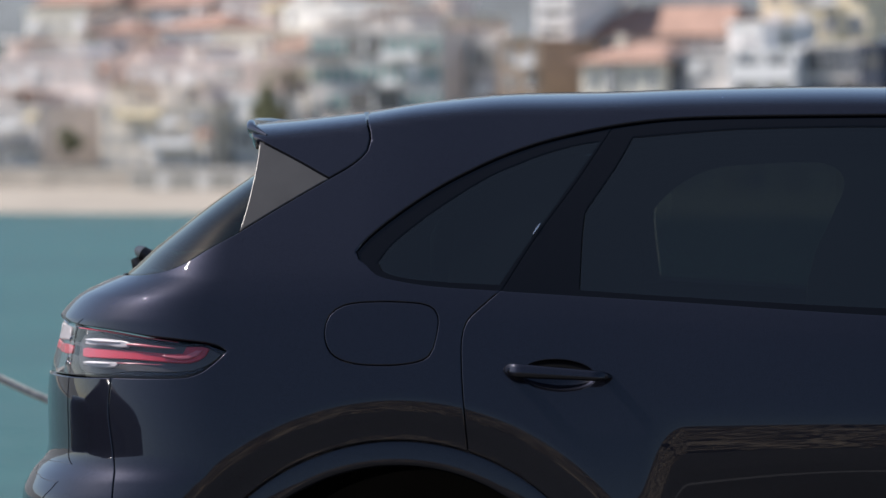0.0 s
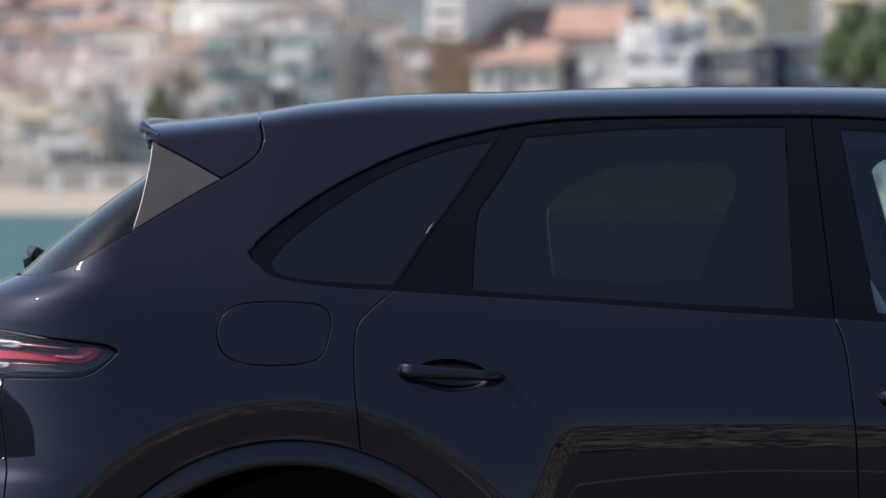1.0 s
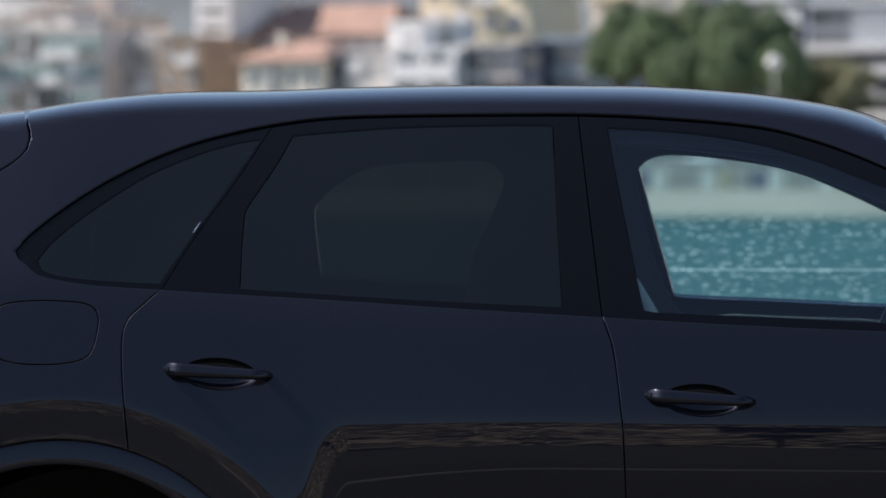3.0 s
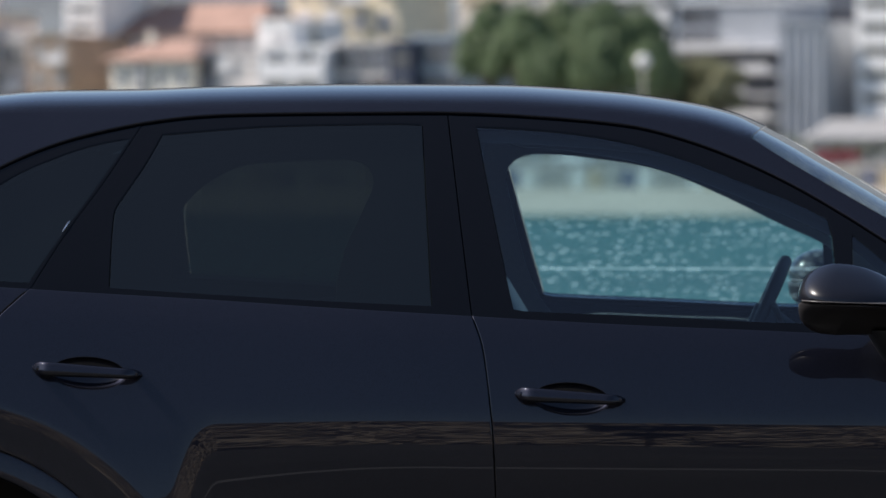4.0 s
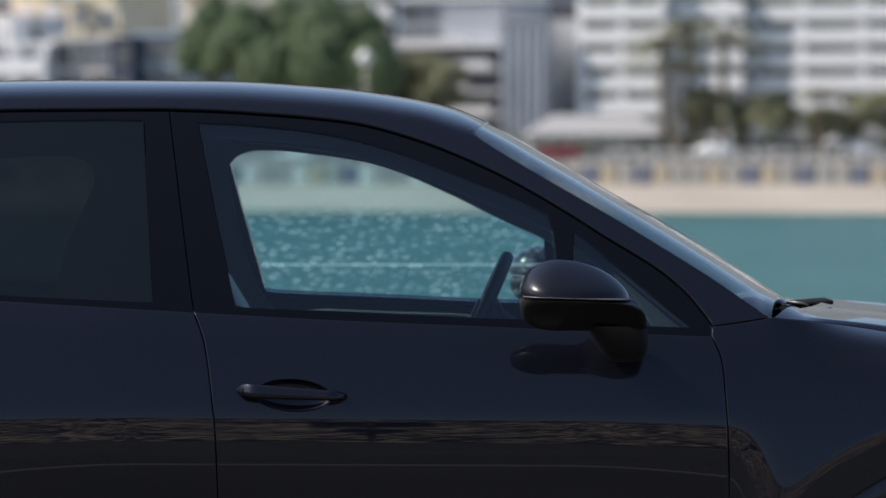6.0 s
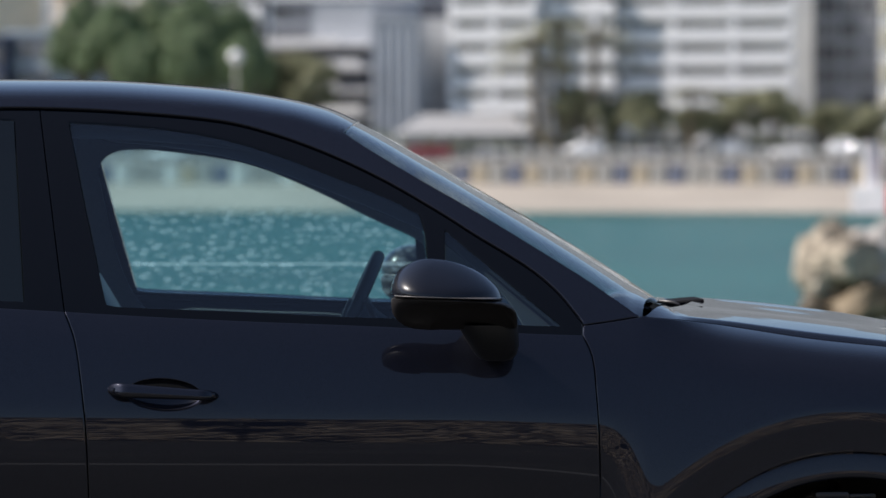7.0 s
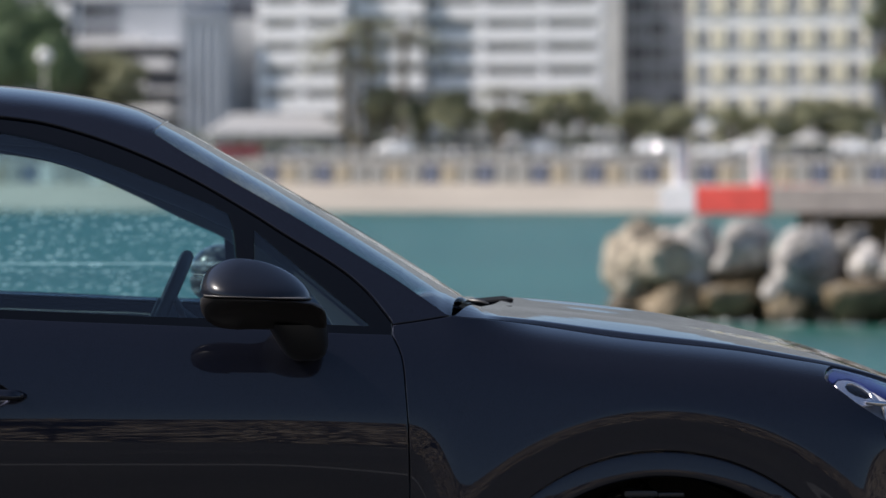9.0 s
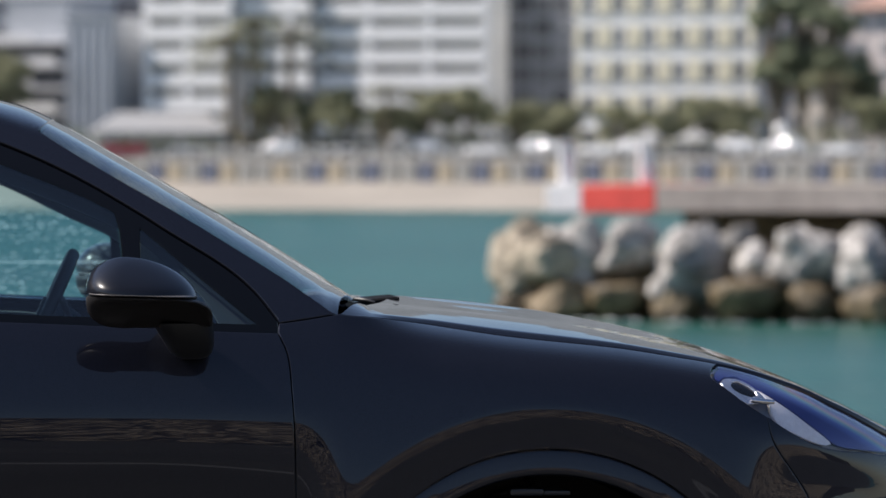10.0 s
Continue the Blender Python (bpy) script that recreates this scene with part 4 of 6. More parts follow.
both_bm("projector", CHROME, soften(tube([(1.979, lamp_y + 0.010, 0.965), (2.005, lamp_y + 0.008, 0.962), (2.03, lamp_y + 0.012, 0.96)], [0.0055, 0.0065, 0.005], 12)), head_back)
lamp_y = float(flank(2.017, 0.957))
both_bm("projector", CHROME, soften(tube([(2.017, lamp_y + 0.010, 0.957), (2.018, lamp_y + 0.008, 0.944), (2.019, lamp_y + 0.012, 0.93)], [0.004, 0.004, 0.003], 12)), head_back)

# wheels
def lathe(profile, n=48):
    """Turns (radius, y) points round the y axis."""
    rings = [[Vector((r * math.cos(2 * math.pi * i / n), y, r * math.sin(2 * math.pi * i / n))) for i in range(n)] for r, y in profile]
    return soften(loft(rings, False), 50)


def placed(bm, m):
    bm.transform(m)
    return bm


for ax in (ARCHES[0][0], ARCHES[1][0]):
    for near in (True, False):
        m = Matrix.Translation((ax, 0.17 if near else 2 * MID - 0.17, 0.375)) @ Matrix.Rotation(0 if near else math.pi, 4, "Z")
        tyre = lathe([(0.262, -0.12), (0.30, -0.135), (0.345, -0.14), (0.366, -0.125), (0.374, -0.09), (0.375, 0), (0.374, 0.09), (0.366, 0.125), (0.345, 0.14), (0.30, 0.135), (0.262, 0.12)])
        wheel = part("wheel", placed(tyre, m), RUBBER, car, "black tyre on a dark alloy rim")
        rim = lathe([(0.264, -0.125), (0.258, -0.13), (0.25, -0.11), (0.245, 0.1), (0.262, 0.12)])
        for k in range(10):
            sp = boxed(0.04, 0.252, -0.112, -0.085, -0.014, 0.014, 0.005)
            sp.transform(Matrix.Rotation(k * math.pi / 5, 4, "Y"))
            me = bpy.data.meshes.new("t")
            sp.to_mesh(me)
            sp.free()
            rim.from_mesh(me)
            bpy.data.meshes.remove(me)
        part("rim", placed(rim, m), STEEL, wheel)
        part("brake_disc", placed(lathe([(0.06, -0.03), (0.19, -0.03), (0.19, 0.0), (0.06, 0.0)]), m), STEEL, wheel)
        part("hub_cap", placed(lathe([(0.001, -0.122), (0.03, -0.12), (0.036, -0.112), (0.036, -0.09)], 24), m), GLOSS, wheel)
        lr = 0.49 if ax < 0 else 0.465
        liner = lathe([(lr, -0.06), (lr, 0.2), (lr - 0.05, 0.28), (0.1, 0.29)], 40)
        bmesh.ops.delete(liner, geom=[v for v in liner.verts if v.co.z < -0.16], context="VERTS")
        part("wheel_liner", placed(liner, m), RUBBER, car)
    if ax > 0:
        # made-up grey blocks that stand for the pale reflection on the tyre's tread
        both_bm("arch_bracket", FIN, box(boxed(ax - 0.08, ax - 0.005, 0.1, 0.2, 0.7555, 0.771, 0.006), ax - 0.005, ax + 0.055, 0.11, 0.19, 0.7555, 0.766, 0.004), label="grey block added for the pale reflection on the tyre")
    part("axle_arm", tube([(ax, 0.35, 0.37), (ax + 0.04, 0.75, 0.38), (ax, MID, 0.36), (ax - 0.04, 1.25, 0.38), (ax, 1.62, 0.37)], 0.045), STEEL, car)
spring_x = ARCHES[1][0] - 0.05
coil = [(spring_x + 0.05 * math.cos(t), 0.42 + 0.05 * math.sin(t), 0.5 + t * 0.0105) for t in np.linspace(0, 12 * math.pi, 120)]
both_bm("suspension_strut", STEEL, tube(coil, 0.008, 6))

# floor and sills
part("floor_pan", boxed(-1.95, 2.1, 0.2, 2 * MID - 0.2, 0.22, 0.3, 0.02), SATIN, car)
both_bm("sill", SATIN, boxed(-0.87, 1.03, 0.09, 0.22, 0.26, 0.46, 0.025))

# cabin
part("dashboard", soften(loft([oval((x, MID, z), (0, 1, 0), (0, 0, 1), 0.72, h, 24, 4) for x, z, h in ((0.62, 1.08, 0.06), (0.66, 1.07, 0.12), (0.8, 1.05, 0.13), (1.02, 1.02, 0.11))]), 60), DARK, car)
part("instrument_hood", soften(loft([oval((x, 1.355, z), (0, 1, 0), (0, 0, 1), w, h, 20, 3) for x, z, w, h in ((0.612, 1.175, 0.15, 0.05), (0.622, 1.18, 0.165, 0.062), (0.66, 1.18, 0.165, 0.064), (0.76, 1.14, 0.15, 0.055))]), 60), LEATHER, car)
axis_a, axis_b = Vector((0.41, 0, 0.912)), Vector((0, 1, 0))
centre = Vector((0.42, 1.355, 1.105))
wheel_rim = tube([centre + (axis_a * math.cos(t) + axis_b * math.sin(t)) * 0.178 for t in np.linspace(0, 2 * math.pi, 49)], 0.0165, 12)
steering = part("steering_wheel", soften(wheel_rim, 80), LEATHER, car)
hub = tube([centre + Vector((-0.02, 0, 0.01)), centre + Vector((0.03, 0, -0.012)), centre + Vector((0.15, 0, -0.06))], [0.06, 0.065, 0.03], 16)
part("steering_hub", soften(hub), LEATHER, steering)
for sy in (-1, 1):
    part("wheel_spoke", tube([centre + Vector((0, 0.05 * sy, 0)), centre + Vector((0.004, 0.175 * sy, 0.006))], 0.014, 10), SATIN, steering)
    part("column_stalk", tube([centre + Vector((0.07, 0.05 * sy, 0.0)), centre + Vector((0.045, 0.19 * sy, 0.06))], 0.008, 8), SATIN if sy > 0 else STRIP, steering)


def seat(x, y, back):
    base = soften(loft([oval((x + dx, y, z), (0, 1, 0), (0, 0, 1), w, h, 24, 3.2) for dx, z, w, h in ((-0.26, 0.66, 0.2, 0.05), (-0.2, 0.67, 0.25, 0.09), (0.1, 0.68, 0.25, 0.09), (0.25, 0.69, 0.24, 0.07), (0.29, 0.68, 0.2, 0.04))]), 70)
    s = part("front_seat" if back < 0.7 else "rear_seat", base, LEATHER, car)
    rest = soften(loft([oval((x - 0.2 - 0.28 * k, y, 0.68 + back * k), (0, 1, 0), (0.95, 0, 0.3), w, d, 24, 3) for k, w, d in ((0, 0.23, 0.07), (0.15, 0.26, 0.09), (0.55, 0.26, 0.085), (0.85, 0.22, 0.06), (0.97, 0.16, 0.035))]), 70)
    part("backrest", rest, LEATHER, s)
    hr = soften(loft([oval((x - 0.2 - 0.28 * 1.06, y, 0.68 + back * 1.06 + dz), (0, 1, 0), (1, 0, 0), w, d, 20, 3) for dz, w, d in ((-0.07, 0.09, 0.03), (-0.04, 0.12, 0.05), (0.05, 0.125, 0.05), (0.09, 0.09, 0.03))]), 70)
    part("headrest", hr, LEATHER, s)


for sy in (MID - 0.37, MID + 0.37):
    seat(0.2, sy, 0.62)
    seat(-0.85, sy, 0.58)

# cowl between windscreen and bonnet, wipers and small parts
section = [(1.14, 1.152), (1.155, 1.162), (1.165, 1.1685), (1.19, 1.1715), (1.22, 1.1745), (1.25, 1.1765), (1.254, 1.1745), (1.235, 1.169), (1.2, 1.162), (1.165, 1.154)]
cowl = loft([[Vector((x, y, z - dz)) for x, z in section] for y, dz in ((0.86, 0.004), (0.865, 0), (MID, 0.0), (1.105, 0.0), (1.11, 0.004))])
part("windscreen_cowl", soften(cowl, 30), material("matt_black_plastic", (0.008, 0.008, 0.009), 0.9, 0, 0.1, grain=(300, 0.2)), car, "black plastic cowl below the windscreen")
part("wiper_arm", soften(tube([(1.13, 0.82, 1.17), (1.15, 0.8, 1.173), (1.175, 0.78, 1.17), (1.19, 0.77, 1.165)], [0.002, 0.005, 0.006, 0.003])), SATIN, car)
part("wiper_arm", soften(tube([(1.165, 1.3, 1.155), (1.19, 1.2, 1.163), (1.2, 1.12, 1.166)], [0.004, 0.005, 0.005])), SATIN, car)
rear_wiper = part("rear_wiper", soften(tube([(-2.08, MID, 1.262), (-2.15, MID, 1.296), (-2.165, MID + 0.03, 1.302), (-2.15, MID + 0.12, 1.296)], [0.014, 0.018, 0.014, 0.006])), SATIN, car)
part("wiper_pivot", soften(tube([(-2.15, MID, 1.262), (-2.165, MID, 1.27), (-2.172, MID, 1.285)], [0.018, 0.016, 0.01])), SATIN, rear_wiper)

# ---- quay and water ----
ASPHALT = material("worn_asphalt", (0.068, 0.068, 0.062), 0.85, grain=(60, 0.35), stain=(0.7, 0.25), bump=(120, 0.004))
CONCRETE = material("grey_concrete", (0.32, 0.30, 0.27), 0.85, grain=(14, 0.15), stain=(0.8, 0.2), bump=(40, 0.004))
WHITE_LINE = material("white_road_paint", (0.24, 0.24, 0.235), 0.6, grain=(30, 0.2))
SAND = material("pale_sand", (0.33, 0.295, 0.25), 0.95, grain=(2, 0.08), stain=(0.08, 0.12), bump=(3, 0.05))
LAND = material("dry_land", (0.13, 0.145, 0.15), 0.95, grain=(0.3, 0.3), stain=(0.02, 0.3))


def sea_material():
    m = material("sea_water", (0.014, 0.086, 0.067), 0.3, spec=0.25, grain=(0.9, 0.18), stain=(0.03, 0.15))
    nt = m.node_tree
    geo = nt.nodes.new("ShaderNodeNewGeometry")
    heights = None
    for sc, w in (((0.35, 0.9, 1), 0.25), ((1.6, 4, 1), 0.08), ((0.05, 0.16, 1), 0.5)):
        mp = nt.nodes.new("ShaderNodeMapping")
        mp.inputs["Scale"].default_value = sc
        nt.links.new(geo.outputs["Position"], mp.inputs["Vector"])
        n = nt.nodes.new("ShaderNodeTexNoise")
        n.inputs["Scale"].default_value, n.inputs["Detail"].default_value = 1.0, 3
        nt.links.new(mp.outputs[0], n.inputs["Vector"])
        k = nt.nodes.new("ShaderNodeMath")
        k.operation = "MULTIPLY"
        k.inputs[1].default_value = w
        nt.links.new(n.outputs["Fac"], k.inputs[0])
        if heights is None:
            heights = k.outputs[0]
        else:
            a = nt.nodes.new("ShaderNodeMath")
            nt.links.new(heights, a.inputs[0])
            nt.links.new(k.outputs[0], a.inputs[1])
            heights = a.outputs[0]
    bp = nt.nodes.new("ShaderNodeBump")
    bp.inputs["Distance"].default_value = 1.0
    nt.links.new(heights, bp.inputs["Height"])
    nt.links.new(bp.outputs[0], nt.nodes["Principled BSDF"].inputs["Normal"])
    return m


SEA = -2.5


def sheet(name, xs, ys, height, mat, label, category, thick=0.0):
    verts = [(x, y, height(x, y)) for y in ys for x in xs]
    n = len(xs)
    faces = [(j * n + i, j * n + i + 1, (j + 1) * n + i + 1, (j + 1) * n + i) for j in range(len(ys) - 1) for i in range(n - 1)]
    ob = part(name, mesh_of(name, verts, faces), mat)
    return tagged(ob, label, category, kind="structure")


def shore(x):
    return 544 - 0.51 * max(-400, min(400, x))  # y of the waterline


def land_height(x, y):
    d = y - shore(x)
    if d < 32:
        return -3.4 + 0.105 * max(d + 8, -20) if d < 30 else 0.6
    if d < 36:
        return 3.1
    return 3.2 + 0.02 * min(d - 36, 120) + max(0, d - 150) * 0.11 + max(0, d - 420) * 0.05


tagged(part("water", mesh_of("water", [(-2500, 4.9, SEA), (2500, 4.9, SEA), (2500, 2500, SEA), (-2500, 2500, SEA), (-2500, -2500, SEA), (2500, -2500, SEA), (-2500, -60, SEA), (2500, -60, SEA)],
                                [(0, 1, 2, 3), (4, 5, 7, 6)]), sea_material()), "calm teal sea water of the bay", "water", kind="structure")
quay = tagged(part("pavement", boxed(-160, 160, -60, 5.0, -6, 0, 0.04), ASPHALT), "worn dark asphalt quay apron", "pavement", kind="structure")
tagged(part("kerb", boxed(-160, 160, 4.55, 5.04, -0.6, 0.14, 0.03), CONCRETE), "low concrete edge of the quay", "kerb", kind="structure")
tagged(part("road_marking", boxed(-1.1, 1.5, -3.28, -3.12, -0.01, 0.004), WHITE_LINE), "worn white painted line on the asphalt", "road marking", kind="structure")

# the stone breakwater across the quay, which the doors mirror
def lump(rng, sub=2, rough=0.28):
    """A boulder of about one metre."""
    bm = bmesh.new()
    bmesh.ops.create_icosphere(bm, subdivisions=sub, radius=0.5)
    o = Vector((rng.uniform(-50, 50), rng.uniform(-50, 50), rng.uniform(-50, 50)))
    planes = [Vector((rng.gauss(0, 1), rng.gauss(0, 1), rng.gauss(0, 1))).normalized() for _ in range(9)]
    for v in bm.verts:
        d = v.co.normalized()
        r = 0.5
        for p in planes:
            c = d.dot(p)
            if c > 0.1:
                r = min(r, 0.33 / c)
        v.co = d * r * (1 + rough * noise.noise(d * 2.1 + o) + 0.12 * noise.noise(d * 6 + o))
    return bm


rng = random.Random(4)
rubble = bmesh.new()
lumps = []
for k in range(8):
    me = bpy.data.meshes.new("lump")
    b = lump(rng, 1)
    b.to_mesh(me)
    b.free()
    lumps.append(me)
verts = [(-38, -13.25, -0.1), (38, -13.25, -0.1), (38, -17.9, 3.9), (-38, -17.9, 3.9)]
faces = [(0, 1, 2, 3)]
for k in range(8500):
    t = rng.random()
    m = pose(rng.uniform(-38, 38), -13.2 - 4.6 * t, 0.15 + 3.9 * t, rng.uniform(20, 60), rng.uniform(-25, 25), rng.uniform(0, 40)) @ Matrix.Diagonal((rng.uniform(0.1, 0.26), rng.uniform(0.18, 0.35), rng.uniform(0.22, 0.5), 1))
    me = lumps[rng.randrange(8)]
    k0 = len(verts)
    verts += [m @ v.co for v in me.vertices]
    faces += [tuple(i + k0 for i in p.vertices) for p in me.polygons]
tagged(part("rubble_slope", mesh_of("rubble", verts, faces), material("rubble_stone", (0.44, 0.375, 0.295), 0.9, grain=(20, 0.5), stain=(1.5, 0.35), bump=(14, 0.03))), "loose brown boulders of the breakwater slope", "boulders", kind="stuff")
tagged(part("wall_south", boxed(-160, 160, -20, -17.6, -0.2, 4.1, 0.1), material("breakwater_wall", (0.24, 0.2, 0.16), 0.9, grain=(3.5, 0.35), stain=(0.6, 0.3), bump=(4, 0.08))), "rough brown stone breakwater wall along the quay", "wall", kind="structure")

xs = [-2400, -1200, -600] + list(np.linspace(-400, 400, 81)) + [600, 1200, 2400]
ds = [-8, 0, 8, 16, 24, 29.9, 30.0, 31.9, 32.0, 40, 80, 150, 220, 400, 800, 1400, 2400]
verts = [(x, shore(x) + d, land_height(x, shore(x) + d)) for d in ds for x in xs]
n = len(xs)
land_faces = [(j * n + i, j * n + i + 1, (j + 1) * n + i + 1, (j + 1) * n + i) for j in range(len(ds) - 1) for i in range(n - 1)]
land = mesh_of("ground", verts, land_faces, smooth=False)
land.materials.append(SAND)
land.materials.append(LAND)
for p in land.polygons:
    p.material_index = 0 if p.index // (n - 1) < 6 else 1
tagged(part("ground", land, None), "pale sand beach below a built-up dry hillside", "ground", kind="structure")

# ---- the town across the bay ----
def wall_paint(name, c):
    return material(name, c, 0.9, grain=(1.5, 0.06), stain=(0.25, 0.1))


WHITEWALL, CREAM = wall_paint("white_render", (0.85, 0.84, 0.81)), wall_paint("cream_render", (0.84, 0.78, 0.66))
PINKWALL, SANDWALL = wall_paint("pinkish_render", (0.75, 0.655, 0.615)), wall_paint("sand_render", (0.7, 0.63, 0.54))
GREYWALL, TANWALL = wall_paint("grey_render", (0.68, 0.63, 0.59)), wall_paint("tan_render", (0.36, 0.27, 0.2))
YELLOWWALL = wall_paint("yellow_render", (0.85, 0.74, 0.53))
PANELWALL = wall_paint("grey_panel_render", (0.4, 0.42, 0.45))
SLATE, NAVY = wall_paint("slate_cladding", (0.25, 0.26, 0.285)), wall_paint("navy_cladding", (0.05, 0.07, 0.13))
BLUEGREY = wall_paint("blue_grey_cladding", (0.36, 0.42, 0.48))
TILE = material("terracotta_tile", (0.36, 0.225, 0.175), 0.85, grain=(2.5, 0.25), stain=(0.3, 0.15))
PANE = material("dark_window_pane", (0.14, 0.145, 0.16), 0.15, per_object=0.6)
FRAME = material("white_window_frame", (0.84, 0.825, 0.81), 0.6, grain=(3, 0.1))
TEAL = material("teal_shutter", (0.1, 0.28, 0.26), 0.6, grain=(3, 0.15))
OCHRE = material("pale_yellow_shutter", (0.8, 0.73, 0.54), 0.6, grain=(3, 0.15))
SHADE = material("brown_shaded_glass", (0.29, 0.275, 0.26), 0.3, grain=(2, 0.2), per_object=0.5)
DARKFRAME = material("dark_window_frame", (0.14, 0.14, 0.15), 0.5)
shared = {}


def window_mesh(kind, w, h):
    key = (kind, round(w, 1), round(h, 1))
    if key not in shared:
        f = bmesh.new()
        t = 0.12
        for a in ((-w / 2, w / 2, h - t, h), (-w / 2, w / 2, 0, t), (-w / 2, -w / 2 + t, t, h - t), (w / 2 - t, w / 2, t, h - t), (-t / 2, t / 2, t, h - t)):
            box(f, a[0], a[1], -0.14, 0.02, a[2], a[3])
        fm = bpy.data.meshes.new("window")
        f.to_mesh(fm)
        f.free()
        fm.materials.append(DARKFRAME if kind in ("glass", "balcony", "terrace") else FRAME)
        p = boxed(-w / 2 + t, w / 2 - t, -0.06, -0.02, t, h - t)
        pm = bpy.data.meshes.new("pane")
        p.to_mesh(pm)
        p.free()
        pm.materials.append(PANE)
        sm = None
        if kind in ("shutters", "teal"):
            s = bmesh.new()
            box(s, -w * 0.25, w * 0.25, -0.2, -0.1, 0, h, 0.02)
            sm = bpy.data.meshes.new("shutter")
            s.to_mesh(sm)
            s.free()
            sm.materials.append(TEAL if kind == "teal" else OCHRE)
        shared[key] = (fm, pm, sm)
    return shared[key]


LABELS = {"YELLOW": "pale yellow", "WHITE": "white rendered", "CREAM": "cream rendered", "PINK": "pinkish rendered", "SAND": "sand-coloured", "GREY": "grey rendered", "TAN": "tan rendered", "SLATE": "dark slate-clad", "NAVY": "dark navy", "BLUE": "blue-grey clad"}
ENDS = {"plain": "with rows of windows", "shutters": "with tall shuttered windows", "teal": "with teal window shutters", "balcony": "with white balcony bands", "glass": "with dark glazing", "terrace": "with wide shaded terraces", "blank": "with a windowless side"}


def building(*spec):
    """A house front set square to the shoreline."""
    root = block(*spec)
    root.matrix_basis = root.matrix_basis @ Matrix.Rotation(-math.atan(0.51), 4, "Z")


def block(x0, x1, y, z1, wall, rows, cols, roof, style):
    z0, depth = 2.4, 14
    mid, half = (x0 + x1) / 2, (x1 - x0) * 0.55
    x0, x1 = mid - half, mid + half
    root = new("town_house" if rows < 6 else "apartment_building")
    word = [v for k, v in LABELS.items() if k.lower() in wall.name or v.split()[0].split("-")[0] in wall.name][0]
    tagged(root, f"{word} {'house' if rows < 6 else 'apartment block'} {ENDS[style]} {'below terracotta tiles' if roof == 'tile' else 'by the bay'}", "building", "buildings along the bay")
    root.matrix_basis = Matrix.Translation(((x0 + x1) / 2, y, z0))
    part("wall", boxed(x0, x1, y, y + depth, z0, z1), wall, root)
    if roof == "tile":
        r = bmesh.new()
        o, h = 0.8, min(4.0, (x1 - x0) * 0.22)
        vs = [r.verts.new(p) for p in ((x0 - o, y - o, z1), (x1 + o, y - o, z1), (x1 + o, y + depth + o, z1), (x0 - o, y + depth + o, z1), (x0 + 3, y + depth / 2, z1 + h), (x1 - 3, y + depth / 2, z1 + h),
                                       (x0 - o, y - o, z1 - 0.3), (x1 + o, y - o, z1 - 0.3), (x1 + o, y + depth + o, z1 - 0.3), (x0 - o, y + depth + o, z1 - 0.3))]
        for f in ((0, 1, 5, 4), (1, 2, 5), (2, 3, 4, 5), (3, 0, 4), (7, 6, 9, 8), (0, 6, 7, 1), (1, 7, 8, 2), (2, 8, 9, 3), (3, 9, 6, 0)):
            r.faces.new([vs[i] for i in f])
        ob = part("roof", r, TILE, root, "terracotta tile roof")
        part("chimney", boxed(x0 + 2.2, x0 + 3.1, y + 5, y + 6, z1 + 0.5, z1 + h + 1), wall, ob)
    else:
        part("roof", boxed(x0 - 0.25, x1 + 0.25, y - 0.25, y + depth + 0.25, z1 + 0.02, z1 + 0.5), FRAME if style in ("balcony", "terrace") else wall, root, "flat roof with a parapet")
    if style == "blank":
        for k in range(5):
            part("wall_rib", boxed(x0 + 0.3 + k * (x1 - x0 - 0.8) / 4, x0 + 0.55 + k * (x1 - x0 - 0.8) / 4, y - 0.2, y - 0.004, z0 + 1, z1 - 0.5), PANELWALL, root)
        return root
    fh = (z1 - z0 - 0.8) / rows
    cw = (x1 - x0) / cols
    wide = {"plain": 0.42, "shutters": 0.46, "teal": 0.36, "balcony": 0.97, "glass": 0.86, "terrace": 0.92}[style]
    tall = {"plain": 0.55, "shutters": 0.66, "teal": 0.58, "balcony": 0.6, "glass": 0.74, "terrace": 0.66}[style]
    fm, pm, sm = window_mesh(style, cw * wide, fh * tall)
    for j in range(rows):
        zf = z0 + 0.8 + j * fh
        for i in range(cols):
            if style == "terrace" and j >= rows - 2 and i > 1:
                continue
            at = Vector((x0 + (i + 0.5) * cw, y, zf + fh * 0.16))
            w = new("window", fm)
            w.parent, w.matrix_parent_inverse, w.location = root, root.matrix_basis.inverted(), at
            q = new("pane", pm)
            q.parent = w
            if sm:
                for sg in (-1, 1):
                    q = new("shutter", sm)
                    q.parent, q.location = w, (sg * cw * wide * 0.77, 0, 0)
        if style == "balcony" and j:
            b = part("balcony", boxed(x0 + 0.3, x1 - 0.3, y - 1.5, y - 0.004, zf - 0.1, zf + 0.12), FRAME, root, "white balcony")
            part("parapet", boxed(x0 + 0.3, x1 - 0.3, y - 1.62, y - 1.504, zf - 0.12, zf + fh * 0.56), FRAME, b)
            for i in range(0, cols + 1, 2):
                xx = min(max(x0 + i * cw, x0 + 0.4), x1 - 0.4)
                part("divider", boxed(xx - 0.35, xx + 0.35, y - 1.5, y - 0.006, zf + 0.13, zf + fh - 0.12), FRAME, b)
        if style == "terrace" and j < rows - 1:
            b = part("terrace", boxed(x0 - 0.5, x1 + 0.2, y - 2.4, y - 0.004, zf - 0.15, zf + 0.15), FRAME, root, "projecting white terrace slab")
